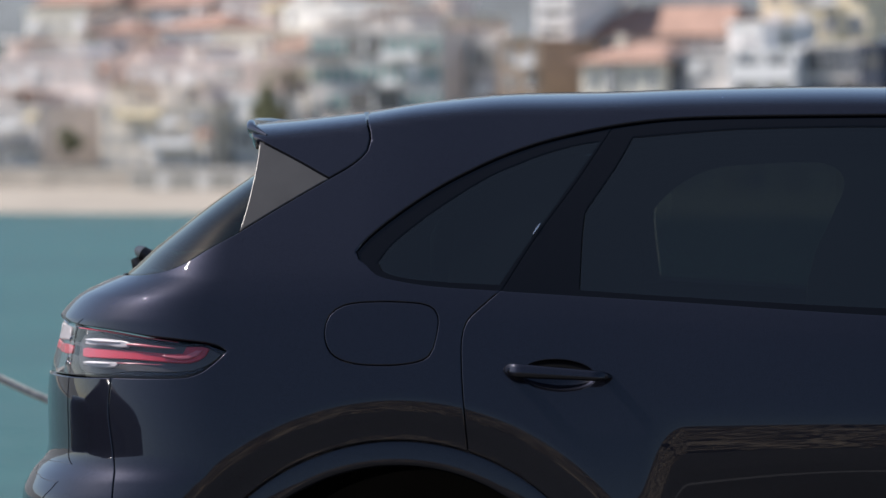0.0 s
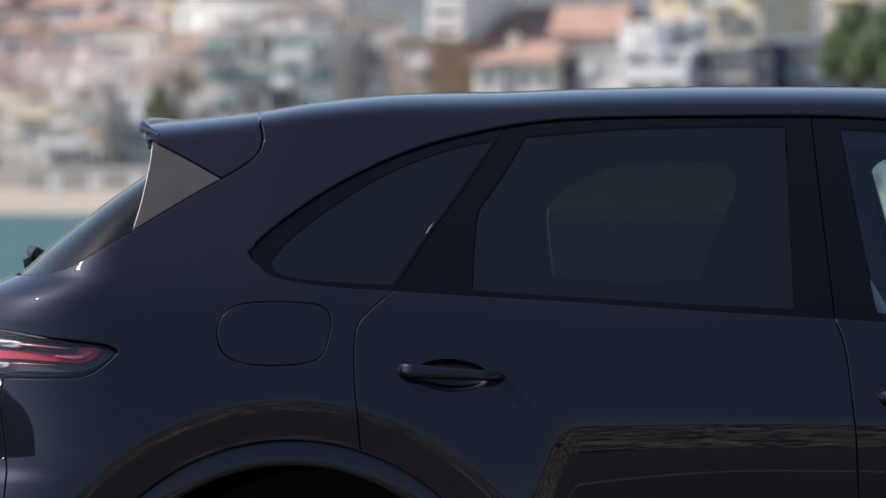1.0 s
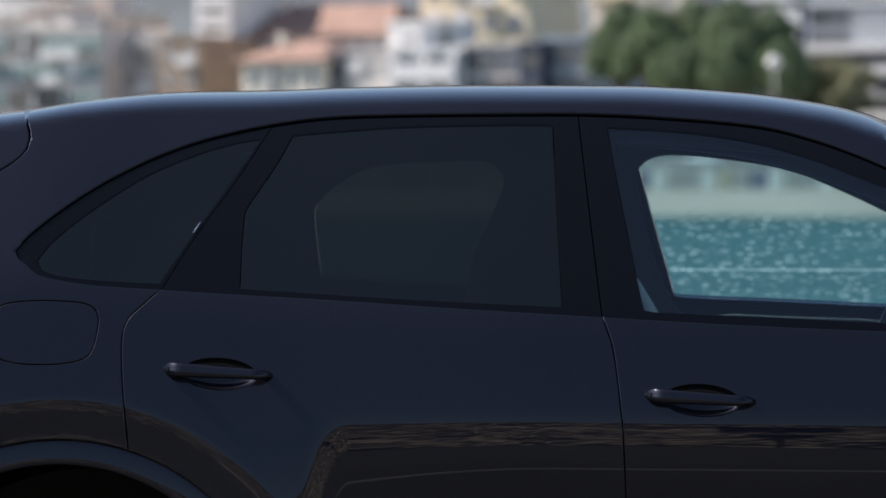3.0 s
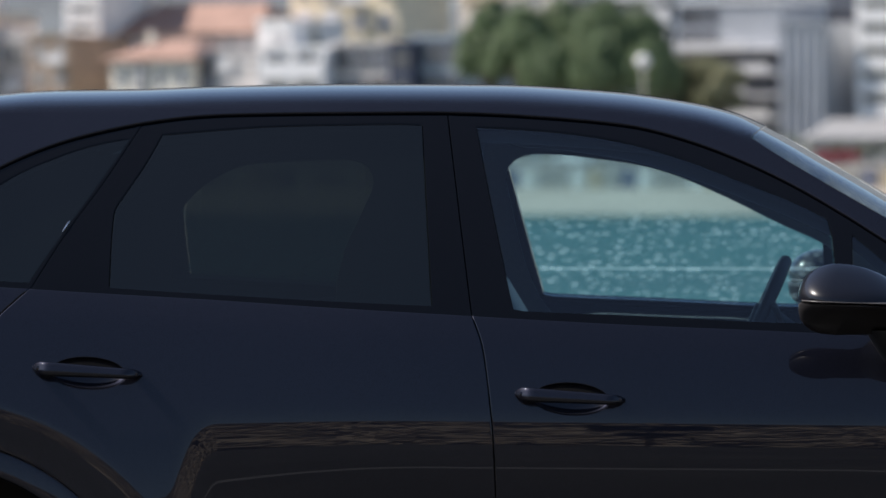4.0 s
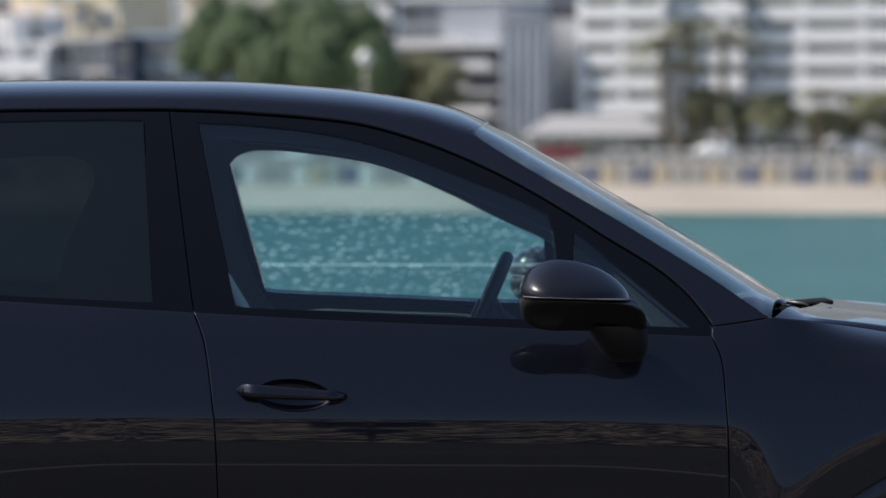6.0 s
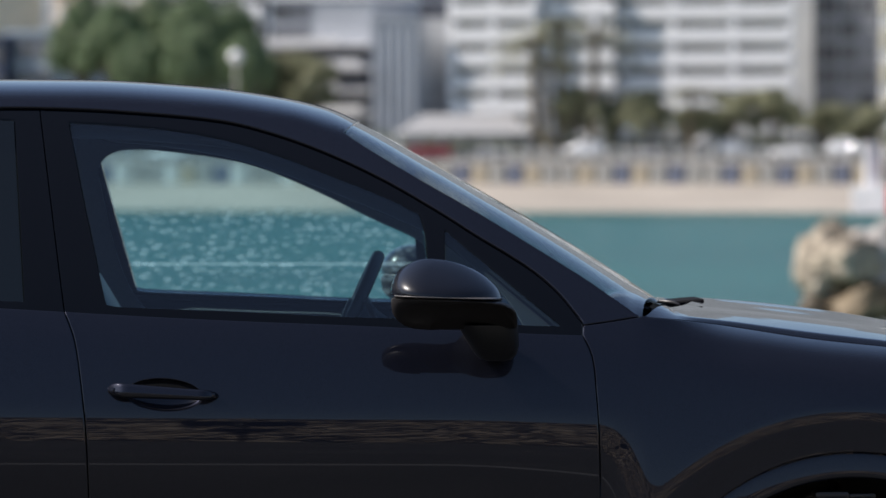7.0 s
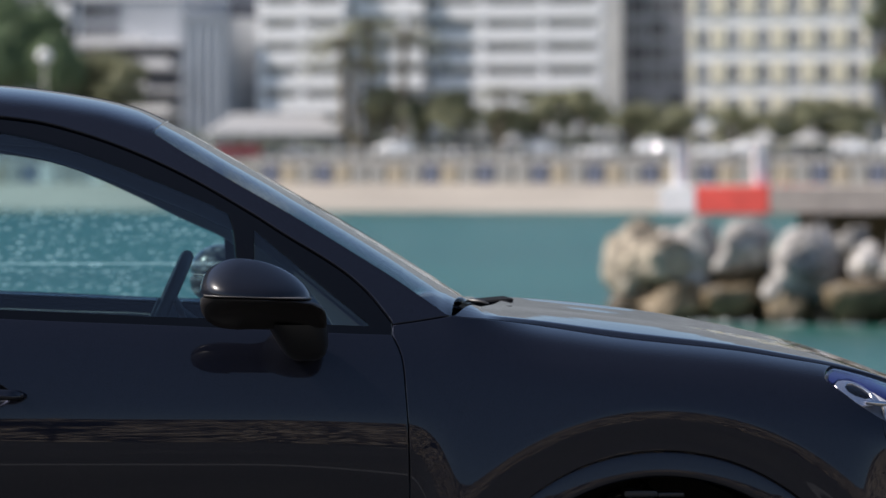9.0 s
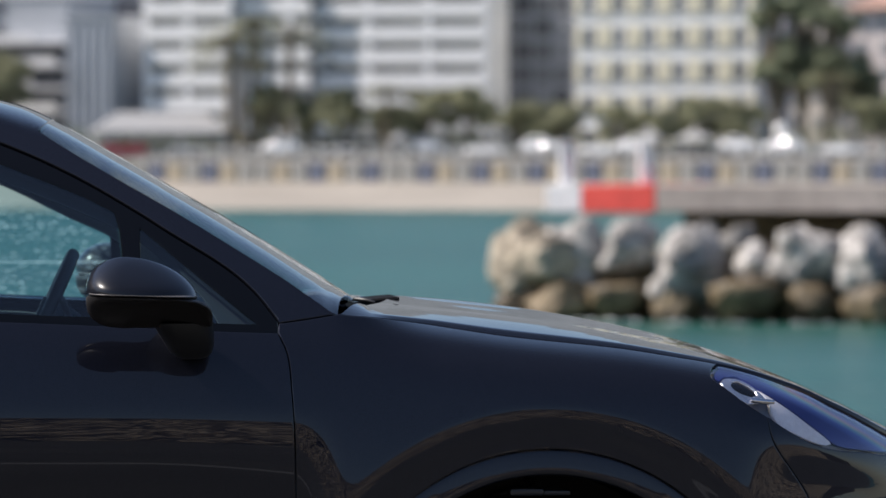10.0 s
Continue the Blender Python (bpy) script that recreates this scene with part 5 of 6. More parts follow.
            part("parapet", boxed(x0 - 0.5, x1 - 0.4 - (j % 2) * 3, y - 2.5, y - 2.404, zf - 0.15, zf + 0.9), FRAME, b)
    if style in ("plain", "shutters", "teal") and x0 < 30:
        dress(root, x0, x1, y, z0, z1, rows, cols, wall, roof)
    return root


AWNING = [material("cream_awning_cloth", (0.75, 0.68, 0.52), 0.85, grain=(2, 0.1)), material("faded_awning_cloth", (0.5, 0.33, 0.27), 0.85, grain=(2, 0.1)), material("green_awning_cloth", (0.25, 0.33, 0.3), 0.85, grain=(2, 0.1))]


def dress(root, x0, x1, y, z0, z1, rows, cols, wall, roof):
    """Balconies, flat sheets coloured as loggia shade, blinds and roof-top rooms, unevenly spread."""
    rg = random.Random(int(x0 * 10) + rows)
    fh, cw = (z1 - z0 - 0.8) / rows, (x1 - x0) / cols
    for j in range(rows):
        zf = z0 + 0.8 + j * fh
        i = 0
        while i < cols:
            r = rg.random()
            n = min(rg.choice((1, 1, 2, 3)), cols - i)
            xa, xb = x0 + i * cw + 0.15, x0 + (i + n) * cw - 0.15
            if r < 0.3 and j:
                b = part("balcony", boxed(xa, xb, y - 1.3, y - 0.004, zf, zf + 0.2), FRAME, root, "white balcony")
                part("parapet", boxed(xa, xb, y - 1.4, y - 1.304, zf, zf + 1.05), FRAME if rg.random() < 0.7 else DARKFRAME, b)
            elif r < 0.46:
                # no recess here: the opening's shade is the colour of a flat sheet
                b = part("loggia", boxed(xa + 0.2, xb - 0.2, y - 0.3, y - 0.21, zf + 0.3, zf + fh * 0.85), SHADE, root, "flat brown sheet coloured as the shade of an opening")
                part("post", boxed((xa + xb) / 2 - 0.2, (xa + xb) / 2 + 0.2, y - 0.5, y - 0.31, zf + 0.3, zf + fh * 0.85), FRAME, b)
            elif r < 0.6:
                w = cw * 0.62
                part("blind", boxed(xa + cw / 2 - w / 2, xa + cw / 2 + w / 2, y - 0.36, y - 0.22, zf + fh * 0.3, zf + fh * 0.8), FRAME if r < 0.55 else wall, root)
            elif r < 0.7:
                aw = bmesh.new()
                vs = [aw.verts.new(p) for p in ((xa, y - 0.05, zf + fh * 0.85), (xb, y - 0.05, zf + fh * 0.85), (xb, y - 1.3, zf + fh * 0.55), (xa, y - 1.3, zf + fh * 0.55), (xb, y - 1.3, zf + fh * 0.45), (xa, y - 1.3, zf + fh * 0.45))]
                aw.faces.new(vs[:4])
                aw.faces.new((vs[3], vs[2], vs[4], vs[5]))
                bmesh.ops.solidify(aw, geom=aw.faces[:], thickness=0.06)
                part("awning", aw, rg.choice(AWNING), root)
            i += n
    if roof == "flat":
        xa = x0
        while xa < x1 - 3:
            w = rg.uniform(2.5, 5.5)
            if rg.random() < 0.6 and xa + w < x1:
                h = rg.uniform(1.2, 3.0)
                b = part("penthouse", boxed(xa, xa + w, y + rg.uniform(1.5, 4), y + 9, z1 + 0.504, z1 + 0.5 + h), rg.choice((WHITEWALL, PINKWALL, wall, GREYWALL)), root, "set-back roof-top room")
                part("roof", boxed(xa - 0.3, xa + w + 0.3, y + 1.2, y + 9.3, z1 + 0.504 + h, z1 + 0.8 + h), rg.choice((TILE, FRAME)), b)
            xa += w + 0.4


building(-143.0, -133.0, 699.0, 25.2, CREAM, 6, 4, "flat", "plain")
building(-132.8, -126.4, 694.0, 22.4, PINKWALL, 6, 3, "tile", "plain")
building(-122.2, -113.0, 690.0, 22.8, WHITEWALL, 6, 4, "tile", "plain")
building(-113.0, -103.6, 684.0, 21.8, CREAM, 5, 4, "flat", "plain")
building(-143.5, -124.0, 673.0, 17.9, PINKWALL, 4, 10, "flat", "plain")
building(-146.0, -133.0, 722.0, 27.6, SANDWALL, 7, 6, "tile", "plain")
building(-131.0, -119.0, 718.0, 27.0, WHITEWALL, 7, 6, "tile", "plain")
building(-119.0, -108.0, 714.0, 27.4, PINKWALL, 7, 5, "flat", "plain")
building(-108.0, -97.0, 708.0, 27.8, CREAM, 7, 5, "tile", "plain")
building(-122.4, -104.6, 663.0, 17.1, PINKWALL, 4, 9, "flat", "plain")
building(-139.5, -131.5, 656.5, 11.0, GREYWALL, 3, 4, "flat", "plain")
building(-123.0, -106.0, 646.5, 11.2, SANDWALL, 3, 7, "flat", "plain")
building(-105.0, -100.5, 645.0, 12.4, WHITEWALL, 3, 2, "flat", "plain")
building(-103.2, -96.6, 668.0, 19.6, SANDWALL, 5, 3, "tile", "plain")
building(-95.2, -76.1, 646.7, 20.8, GREYWALL, 5, 7, "flat", "teal")
building(-105.5, -88.4, 693.4, 25.9, WHITEWALL, 7, 6, "flat", "plain")
building(-87.7, -79.4, 681.6, 23.8, SANDWALL, 6, 3, "flat", "plain")
building(-76.9, -69.1, 646.2, 19.1, GREYWALL, 5, 3, "flat", "plain")
building(-68.5, -63.0, 637.5, 19.3, TANWALL, 5, 2, "flat", "plain")
building(-64.5, -59.4, 650.6, 30.9, WHITEWALL, 12, 2, "flat", "balcony")
building(-59.2, -38.9, 648.0, 20.4, GREYWALL, 5, 8, "tile", "plain")
building(-57.3, -46.6, 627.5, 16.5, CREAM, 3, 4, "tile", "plain")
building(-38.8, -34.6, 631.7, 21.1, WHITEWALL, 5, 2, "flat", "plain")
building(-36.1, -21.3, 653.6, 28.5, YELLOWWALL, 6, 4, "flat", "plain")
building(-46.7, -43.8, 626.4, 17.0, SLATE, 4, 1, "flat", "glass")
building(-43.6, -37.3, 624.4, 17.3, GREYWALL, 4, 3, "flat", "plain")
building(-37.3, -28.6, 618.8, 17.4, WHITEWALL, 4, 4, "flat", "balcony")
building(-28.7, -21.5, 615.8, 17.9, GREYWALL, 4, 3, "flat", "glass")
building(-21.4, -18.5, 609.2, 17.7, NAVY, 4, 1, "flat", "glass")
building(-18.5, -12.7, 609.0, 18.4, BLUEGREY, 4, 3, "flat", "glass")
building(-13.9, 0.7, 662.4, 26.9, SANDWALL, 8, 5, "flat", "plain")
building(0.7, 14.8, 660.0, 28.3, WHITEWALL, 8, 5, "flat", "balcony")
building(13.7, 25.9, 600.9, 22.4, PANELWALL, 7, 5, "flat", "terrace")
building(25.4, 30.5, 584.7, 19.3, PANELWALL, 1, 1, "flat", "blank")
building(32.3, 36.4, 616.5, 25.9, SLATE, 8, 2, "flat", "glass")
building(34.6, 44.9, 582.7, 25.2, WHITEWALL, 8, 4, "flat", "balcony")
building(45.8, 54.0, 579.5, 25.5, WHITEWALL, 8, 3, "flat", "balcony")
building(53.3, 73.7, 574.6, 24.9, WHITEWALL, 8, 6, "flat", "balcony")
building(74.4, 82.9, 572.9, 24.8, SLATE, 8, 4, "flat", "glass")
building(81.6, 101.1, 556.4, 26.4, WHITEWALL, 6, 6, "flat", "shutters")
building(107.0, 117.6, 581.7, 23.9, SANDWALL, 7, 4, "flat", "plain")
building(111.2, 121.1, 547.8, 19.8, PINKWALL, 6, 4, "tile", "plain")
building(121.5, 129.7, 544.9, 21.9, WHITEWALL, 7, 4, "flat", "balcony")

# ---- trees ----
BARK = material("brown_bark", (0.19, 0.155, 0.11), 0.9, grain=(3, 0.3), bump=(6, 0.05))


def leaf_material(name, c):
    m = material(name, c, 0.6, spec=0.3)
    nt = m.node_tree
    geo = nt.nodes.new("ShaderNodeNewGeometry")
    r = nt.nodes.new("ShaderNodeMapRange")
    r.inputs["To Min"].default_value, r.inputs["To Max"].default_value = 0.5, 1.6
    nt.links.new(geo.outputs["Random Per Island"], r.inputs["Value"])
    s = nt.nodes.new("ShaderNodeVectorMath")
    s.operation = "SCALE"
    s.inputs[0].default_value = c
    nt.links.new(r.outputs["Result"], s.inputs["Scale"])
    nt.links.new(s.outputs[0], nt.nodes["Principled BSDF"].inputs["Base Color"])
    return m


LEAF, PINE = leaf_material("olive_leaves", (0.23, 0.23, 0.135)), leaf_material("pine_needles", (0.14, 0.19, 0.095))
DARKLEAF, PALMLEAF = leaf_material("dark_leaves", (0.19, 0.21, 0.13)), leaf_material("palm_leaves", (0.24, 0.235, 0.14))


def crown_mesh(seed, blobs, leaf, count):
    """Leaves in clumps; blobs are (x, y, z, rx, ry, rz)."""
    rg = random.Random(seed)
    verts, faces = [], []
    for bx, by, bz, rx, ry, rz in blobs:
        for _ in range(count):
            d = Vector((rg.gauss(0, 1), rg.gauss(0, 1), rg.gauss(0, 1))).normalized()
            r = rg.uniform(0.55, 1.08)
            c = Vector((bx + d.x * rx * r, by + d.y * ry * r, bz + d.z * rz * r))
            a = (d + Vector((rg.gauss(0, 0.6), rg.gauss(0, 0.6), rg.gauss(0, 0.6)))).normalized()
            t = a.orthogonal().normalized()
            b = a.cross(t)
            s = leaf * rg.uniform(0.6, 1.4)
            k = len(verts)
            verts += [c - t * s, c + b * s * 0.5, c + t * s, c - b * s * 0.5]
            faces.append((k, k + 1, k + 2, k + 3))
    return mesh_of("crown", verts, faces, smooth=False)


def tree(name, label, seed, height, width, spread, leaf, mat, trunk_share=0.5, dome=False):
    """A tree of unit place: trunk, limbs and a crown of leaf clumps."""
    rg = random.Random(seed)
    root = tagged(new(name), label, "tree")
    zt = height * trunk_share
    trunk = tube([(0, 0, -0.6), (0.05, 0, zt * 0.5), (-0.1, 0.1, zt), (0, 0, height * 0.8)], [height * 0.035, height * 0.028, height * 0.02, height * 0.006], 10)
    blobs = []
    for k in range(spread):
        a = k * 2.4 + rg.uniform(-0.3, 0.3)
        rr = width * 0.5 * math.sqrt((k + 0.5) / spread) * 0.8
        zz = height * (1 - 0.9 * (1 - trunk_share) * rg.uniform(0.15, 0.8)) - 0.25 * rr
        if dome:
            zz = height * (0.86 + rg.uniform(-0.05, 0.03)) - (1 - trunk_share) * height * 0.72 * (rr / (width * 0.5)) ** 2
        blobs.append((rr * math.cos(a), rr * math.sin(a), zz, width * rg.uniform(0.13, 0.24), width * rg.uniform(0.13, 0.24), width * rg.uniform(0.08, 0.15)))
        limb = tube([(0, 0, zt * 0.9), (rr * math.cos(a) * 0.5, rr * math.sin(a) * 0.5, (zt + zz) / 2), (rr * math.cos(a), rr * math.sin(a), zz)], [height * 0.014, height * 0.01, height * 0.004], 6)
        me = bpy.data.meshes.new("t")
        limb.to_mesh(me)
        limb.free()
        trunk.from_mesh(me)
        bpy.data.meshes.remove(me)
    part("trunk", soften(trunk), BARK, root)
    part("crown", crown_mesh(seed, blobs, leaf, 240), mat, root)
    return root


def palm(name, label, seed, height):
    rg = random.Random(seed)
    root = tagged(new(name), label, "palm tree")
    part("trunk", soften(tube([(0, 0, -0.5), (0.15, 0, height * 0.35), (0.1, 0.1, height * 0.7), (0.2, 0, height)], [0.32, 0.24, 0.22, 0.26], 10)), BARK, root)
    verts, faces = [], []
    for k in range(34):
        a, up = rg.uniform(0, 6.28), rg.uniform(-0.9, 1.1)
        for s in range(9):
            t = (s + 0.5) / 9
            r = 2.7 * t
            c = Vector((0.2 + math.cos(a) * r, math.sin(a) * r, height + up * r * 0.6 - 1.5 * t * t))
            side = Vector((-math.sin(a), math.cos(a), 0))
            for sg in (-1, 1):
                q = c + side * sg * 0.55 * (1 - 0.5 * t) + Vector((math.cos(a), math.sin(a), -0.4)) * 0.35
                n = len(verts)
                w = Vector((math.cos(a), math.sin(a), 0)) * 0.11
                verts += [c - w, c + w, q]
                faces.append((n, n + 1, n + 2))
    part("crown", mesh_of("fronds", verts, faces, smooth=False), PALMLEAF, root)
    return root


PINES = [tree("pine_tree", "broad green umbrella pine above the promenade", 11 + k, 12, 11, 34, 0.3, PINE, 0.45, True) for k in range(2)]
BROAD = [tree("broadleaf_tree", "rounded olive-green tree beside the promenade", 21 + k, 7, 7, 12, 0.26, LEAF, 0.3) for k in range(2)]
TALL = [tree("tall_tree", "tall dark slender tree by the promenade", 31, 17, 5.5, 24, 0.3, DARKLEAF, 0.2)]
PALMS = [palm("palm_tree", "palm with a shaggy crown on the promenade", 41 + k, 7.5) for k in range(2)]


def plant(kinds, rows, group, full):
    """rows: x, y, height of the top over the promenade, width or 0."""
    for k, (x, y, h, w) in enumerate(rows):
        src = kinds[k % len(kinds)]
        sz = h / full
        sw = w / full if w else sz
        m = Matrix.Translation((x, y, 3.2)) @ Matrix.Rotation(k * 1.9, 4, "Z")
        ob = src if k < len(kinds) else copy_thing(src, m)
        ob.matrix_basis = m
        ob.scale = (sw, sw, sz)
        tagged(ob, group=group)


plant(PINES, [(-8.8, 598.5, 20.3, 9.0), (-4.7, 591.4, 19.7, 10.0), (0.0, 597.0, 20.4, 10.5), (4.7, 588.6, 20.6, 11.0), (8.7, 592.6, 19.4, 10.0), (-2.0, 584.0, 15.5, 8.0), (3.9, 581.0, 15.7, 8.0), (10.2, 579.8, 15.3, 7.5)], "pines by the promenade", 12)
plant(BROAD, [(14.6, 587.5, 14.6, 7.0), (17.9, 583.9, 13.1, 6.5), (-126.6, 650.0, 6.0, 3.6), (-99.9, 641.0, 9.5, 3.0), (-67.7, 663.5, 20.0, 5.0), (-32.7, 635.7, 19.5, 3.5), (-25.4, 631.9, 19.0, 3.5), (47.0, 559.0, 9.0, 5.5), (51.2, 556.9, 8.0, 6.0), (54.7, 553.1, 8.3, 6.5), (58.9, 551.0, 6.7, 6.0), (63.3, 550.7, 7.9, 7.0), (68.3, 550.2, 8.9, 7.5)], "trees by the promenade", 7)
plant([copy_thing(t, Matrix.Identity(4)) for t in BROAD], [(73.4, 545.6, 6.9, 6.0), (77.5, 543.5, 6.3, 6.0), (83.9, 540.2, 6.5, 6.0), (87.7, 536.3, 5.6, 6.0), (92.0, 536.1, 7.4, 6.5), (96.1, 534.0, 6.4, 6.0), (109.7, 527.1, 7.2, 7.0), (113.5, 527.1, 7.8, 8.0), (28.7, 604.3, 17.8, 6.0), (-98.7, 640.0, 11.8, 3.2), (-97.6, 638.0, 9.0, 3.0), (-85.0, 628.4, 6.8, 4.0), (110.5, 540.6, 13.0, 6.0)], "trees by the promenade", 7)
plant(TALL, [(100.8, 537.6, 20.2, 0), (103.7, 538.1, 21.5, 0), (106.2, 534.8, 18.9, 0)], "tall trees", 17)
plant(PALMS, [(-95.6, 633.8, 11.9, 0), (42.5, 559.3, 13.5, 0), (45.4, 559.8, 14.8, 0), (48.6, 556.2, 14.3, 0), (43.7, 557.7, 10.9, 0), (59.0, 548.9, 7.6, 0), (104.6, 529.7, 8.5, 0)], "palms on the promenade", 7.5)

# ---- beach wall, cabins, promenade ----
slope_z = -math.atan(0.51)
rail_mat = material("white_rail", (0.72, 0.71, 0.68), 0.5)
prom = new("promenade_rail")
tagged(prom, "long white balustrade along the promenade edge", "railing")
prom.matrix_basis = Matrix.Translation((60, shore(60) + 33, 3.1)) @ Matrix.Rotation(slope_z, 4, "Z")
rail = boxed(-110, 110, -0.1, 0.1, 0.95, 1.12)
ob = part("top_rail", rail, rail_mat, prom)
ob.matrix_parent_inverse = Matrix.Identity(4)
post_me = bpy.data.meshes.new("post")
b = boxed(-0.16, 0.16, -0.1, 0.1, 0, 0.95)
b.to_mesh(post_me)
b.free()
post_me.materials.append(rail_mat)
for k in range(110):
    ob = new("baluster", post_me)
    ob.parent, ob.location = prom, (-109 + 2 * k, 0, 0)
wall_face = material("promenade_wall", (0.42, 0.38, 0.33), 0.9, grain=(1.2, 0.12), stain=(0.2, 0.15))
wb = boxed(-190, 190, -0.3, 1.2, -1.0, 2.6)
ob = tagged(part("retaining_wall", wb, wall_face), "pale stone wall between beach and promenade", "wall", kind="structure")
ob.matrix_basis = Matrix.Translation((20, shore(20) + 30.5, 0.5)) @ Matrix.Rotation(slope_z, 4, "Z")
CABINS = [material("navy_cabin_cloth", (0.17, 0.19, 0.25), 0.8, grain=(2, 0.2)), material("ochre_cabin", (0.5, 0.43, 0.32), 0.8, grain=(2, 0.15)), material("grey_cabin", (0.4, 0.39, 0.36), 0.8, grain=(2, 0.15)), material("white_cabin", (0.7, 0.69, 0.66), 0.8, grain=(2, 0.1))]
for k in range(118):
    x = -114 + k * 1.9
    pick = (k % 3 if k % 7 else 2) if x > 22 else (2, 0, 3, 2, 2, 3, 1)[k % 7] if x > -60 else (2, 2, 3)[k % 3]
    root = tagged(new("beach_cabin"), ("navy blue", "ochre yellow", "grey", "white")[pick] + " beach cabin against the promenade wall", "beach cabin", "cabins on the beach")
    root.matrix_basis = Matrix.Translation((x, shore(x) + 28.4, 0.55)) @ Matrix.Rotation(slope_z, 4, "Z")
    mat = CABINS[pick]
    for nm, bmx in (("wall", boxed(-0.85, 0.85, -0.8, 0.8, -0.2, 2.0)), ("roof", boxed(-0.98, 0.98, -0.95, 0.95, 2.0, 2.12)), ("door", boxed(-0.4, 0.4, -0.86, -0.803, 0.05, 1.8))):
        part(nm, bmx, mat if nm != "roof" else FRAME, root).matrix_parent_inverse = Matrix.Identity(4)

CAR_WHITE = material("white_car_paint", (0.88, 0.88, 0.88), 0.15, coat=0.6)
CAR_GREY = material("grey_car_paint", (0.2, 0.2, 0.21), 0.15, coat=0.6)


def town_car(mat, word):
    root = tagged(new("parked_car"), word + " car parked on the promenade", "car", "cars on the promenade")
    sec = [(-2.1, 0.55, 0.3), (-2.05, 0.75, 0.42), (-1.2, 0.86, 0.5), (0.9, 0.86, 0.5), (1.9, 0.8, 0.42), (2.15, 0.6, 0.3)]
    body = loft([oval((x, 0, 0.62), (0, 1, 0), (0, 0, 1), w, h * 0.85, 18, 4) for x, w, h in sec])
    b = part("body", soften(body, 60), mat, root)
    cabin = loft([oval((x, 0, 0.95), (0, 1, 0), (0, 0, 1), w, h, 18, 4) for x, w, h in ((-1.9, 0.66, 0.1), (-1.3, 0.72, 0.5), (0.2, 0.72, 0.54), (1.1, 0.7, 0.1))])
    part("roof", soften(cabin, 60), mat, root)
    for sg in (-1, 1):
        part("window", boxed(-1.35, 0.4, sg * 0.735 - 0.01, sg * 0.735 + 0.01, 1.06, 1.34, 0.005), PANE, root)
        for x in (-1.3, 1.35):
            wheel = lathe([(0.02, -0.1), (0.2, -0.11), (0.31, -0.09), (0.32, 0), (0.31, 0.09), (0.2, 0.11), (0.02, 0.1)], 18)
            part("wheel", placed(wheel, Matrix.Translation((x, sg * 0.78, 0.32))), RUBBER, root)
    return root


kinds = [town_car(CAR_WHITE, "white"), town_car(CAR_GREY, "grey")]
for k, x in enumerate((1.3, 20.6, 37.5, 48.0, 54.8, 63.3, 69.5, 75.4, 81.5, 84.9, 90.8, 95.6, 100.1, 105.8, 30.5, 12.4)):
    m = Matrix.Translation((x, shore(x) + 36.5, 3.12)) @ Matrix.Rotation(slope_z + (0.0 if k % 3 else math.pi), 4, "Z")
    src = kinds[1 if k in (1, 4, 10, 15) else 0]
    if k in (0, 1):
        src.matrix_basis = m
    else:
        van = k in (3, 5, 7, 9, 11, 12)
        ob = copy_thing(src, m @ Matrix.Diagonal((1.05, 1.1, 1.5, 1)) if van else m)
        if van:
            tagged(ob, "tall white van parked on the promenade")

# made-up mirror discs, turned to throw the sun at the camera as glints
for x, up, r in ((99.6, 4.75, 0.34), (75.1, 4.35, 0.22), (86.6, 4.4, 0.22)):
    y = shore(x) + 33.6
    facing = (to_sun + (EYE - Vector((x, y, up))).normalized()).normalized()
    disc = bmesh.new()
    bmesh.ops.create_cone(disc, segments=24, radius1=r * 0.4, radius2=r * 0.36, depth=0.05, cap_ends=True)
    disc.transform(facing.to_track_quat("Z", "Y").to_matrix().to_4x4())
    glint = part("traffic_mirror", soften(disc, 40), material("mirror_silver", (0.8, 0.8, 0.8), 0.3, 1.0))
    tagged(glint, "small mirror disc added as a sun glint on the promenade", "mirror", "traffic mirrors")
    glint.matrix_basis = Matrix.Translation((x, y, up))

# a car added out of view behind the tail, to darken the bumper's reflection
CAR_BLACK = material("black_car_paint", (0.008, 0.008, 0.009), 0.15, coat=0.8)
behind = town_car(CAR_BLACK, "black")
tagged(behind, "unseen black car added to darken the rear bumper reflection", "car", "")
behind.matrix_basis = Matrix.Translation((-6.0, 0.2, 0.0)) @ Matrix.Rotation(radians(90), 4, "Z") @ Matrix.Diagonal((1.3, 1.15, 1.1, 1))

# white canopy of the beach restaurant
CLOTH = material("white_canvas", (0.37, 0.365, 0.36), 0.8, grain=(1.5, 0.06))
canopy = tagged(new("canopy"), "white canvas canopy on posts by the promenade", "canopy")
canopy.matrix_basis = Matrix.Translation((34.5, 562, 3.15))
r = bmesh.new()
vs = [r.verts.new(p) for p in ((27, 559, 6.0), (42, 559, 6.0), (42, 566, 6.0), (27, 566, 6.0), (30, 562.5, 8.2), (40, 562.5, 8.2), (27, 559, 5.5), (42, 559, 5.5), (42, 566, 5.5), (27, 566, 5.5))]
for f in ((0, 1, 5, 4), (1, 2, 5), (2, 3, 4, 5), (3, 0, 4), (0, 6, 7, 1), (1, 7, 8, 2), (2, 8, 9, 3), (3, 9, 6, 0)):
    r.faces.new([vs[i] for i in f])
part("canvas", r, CLOTH, canopy)
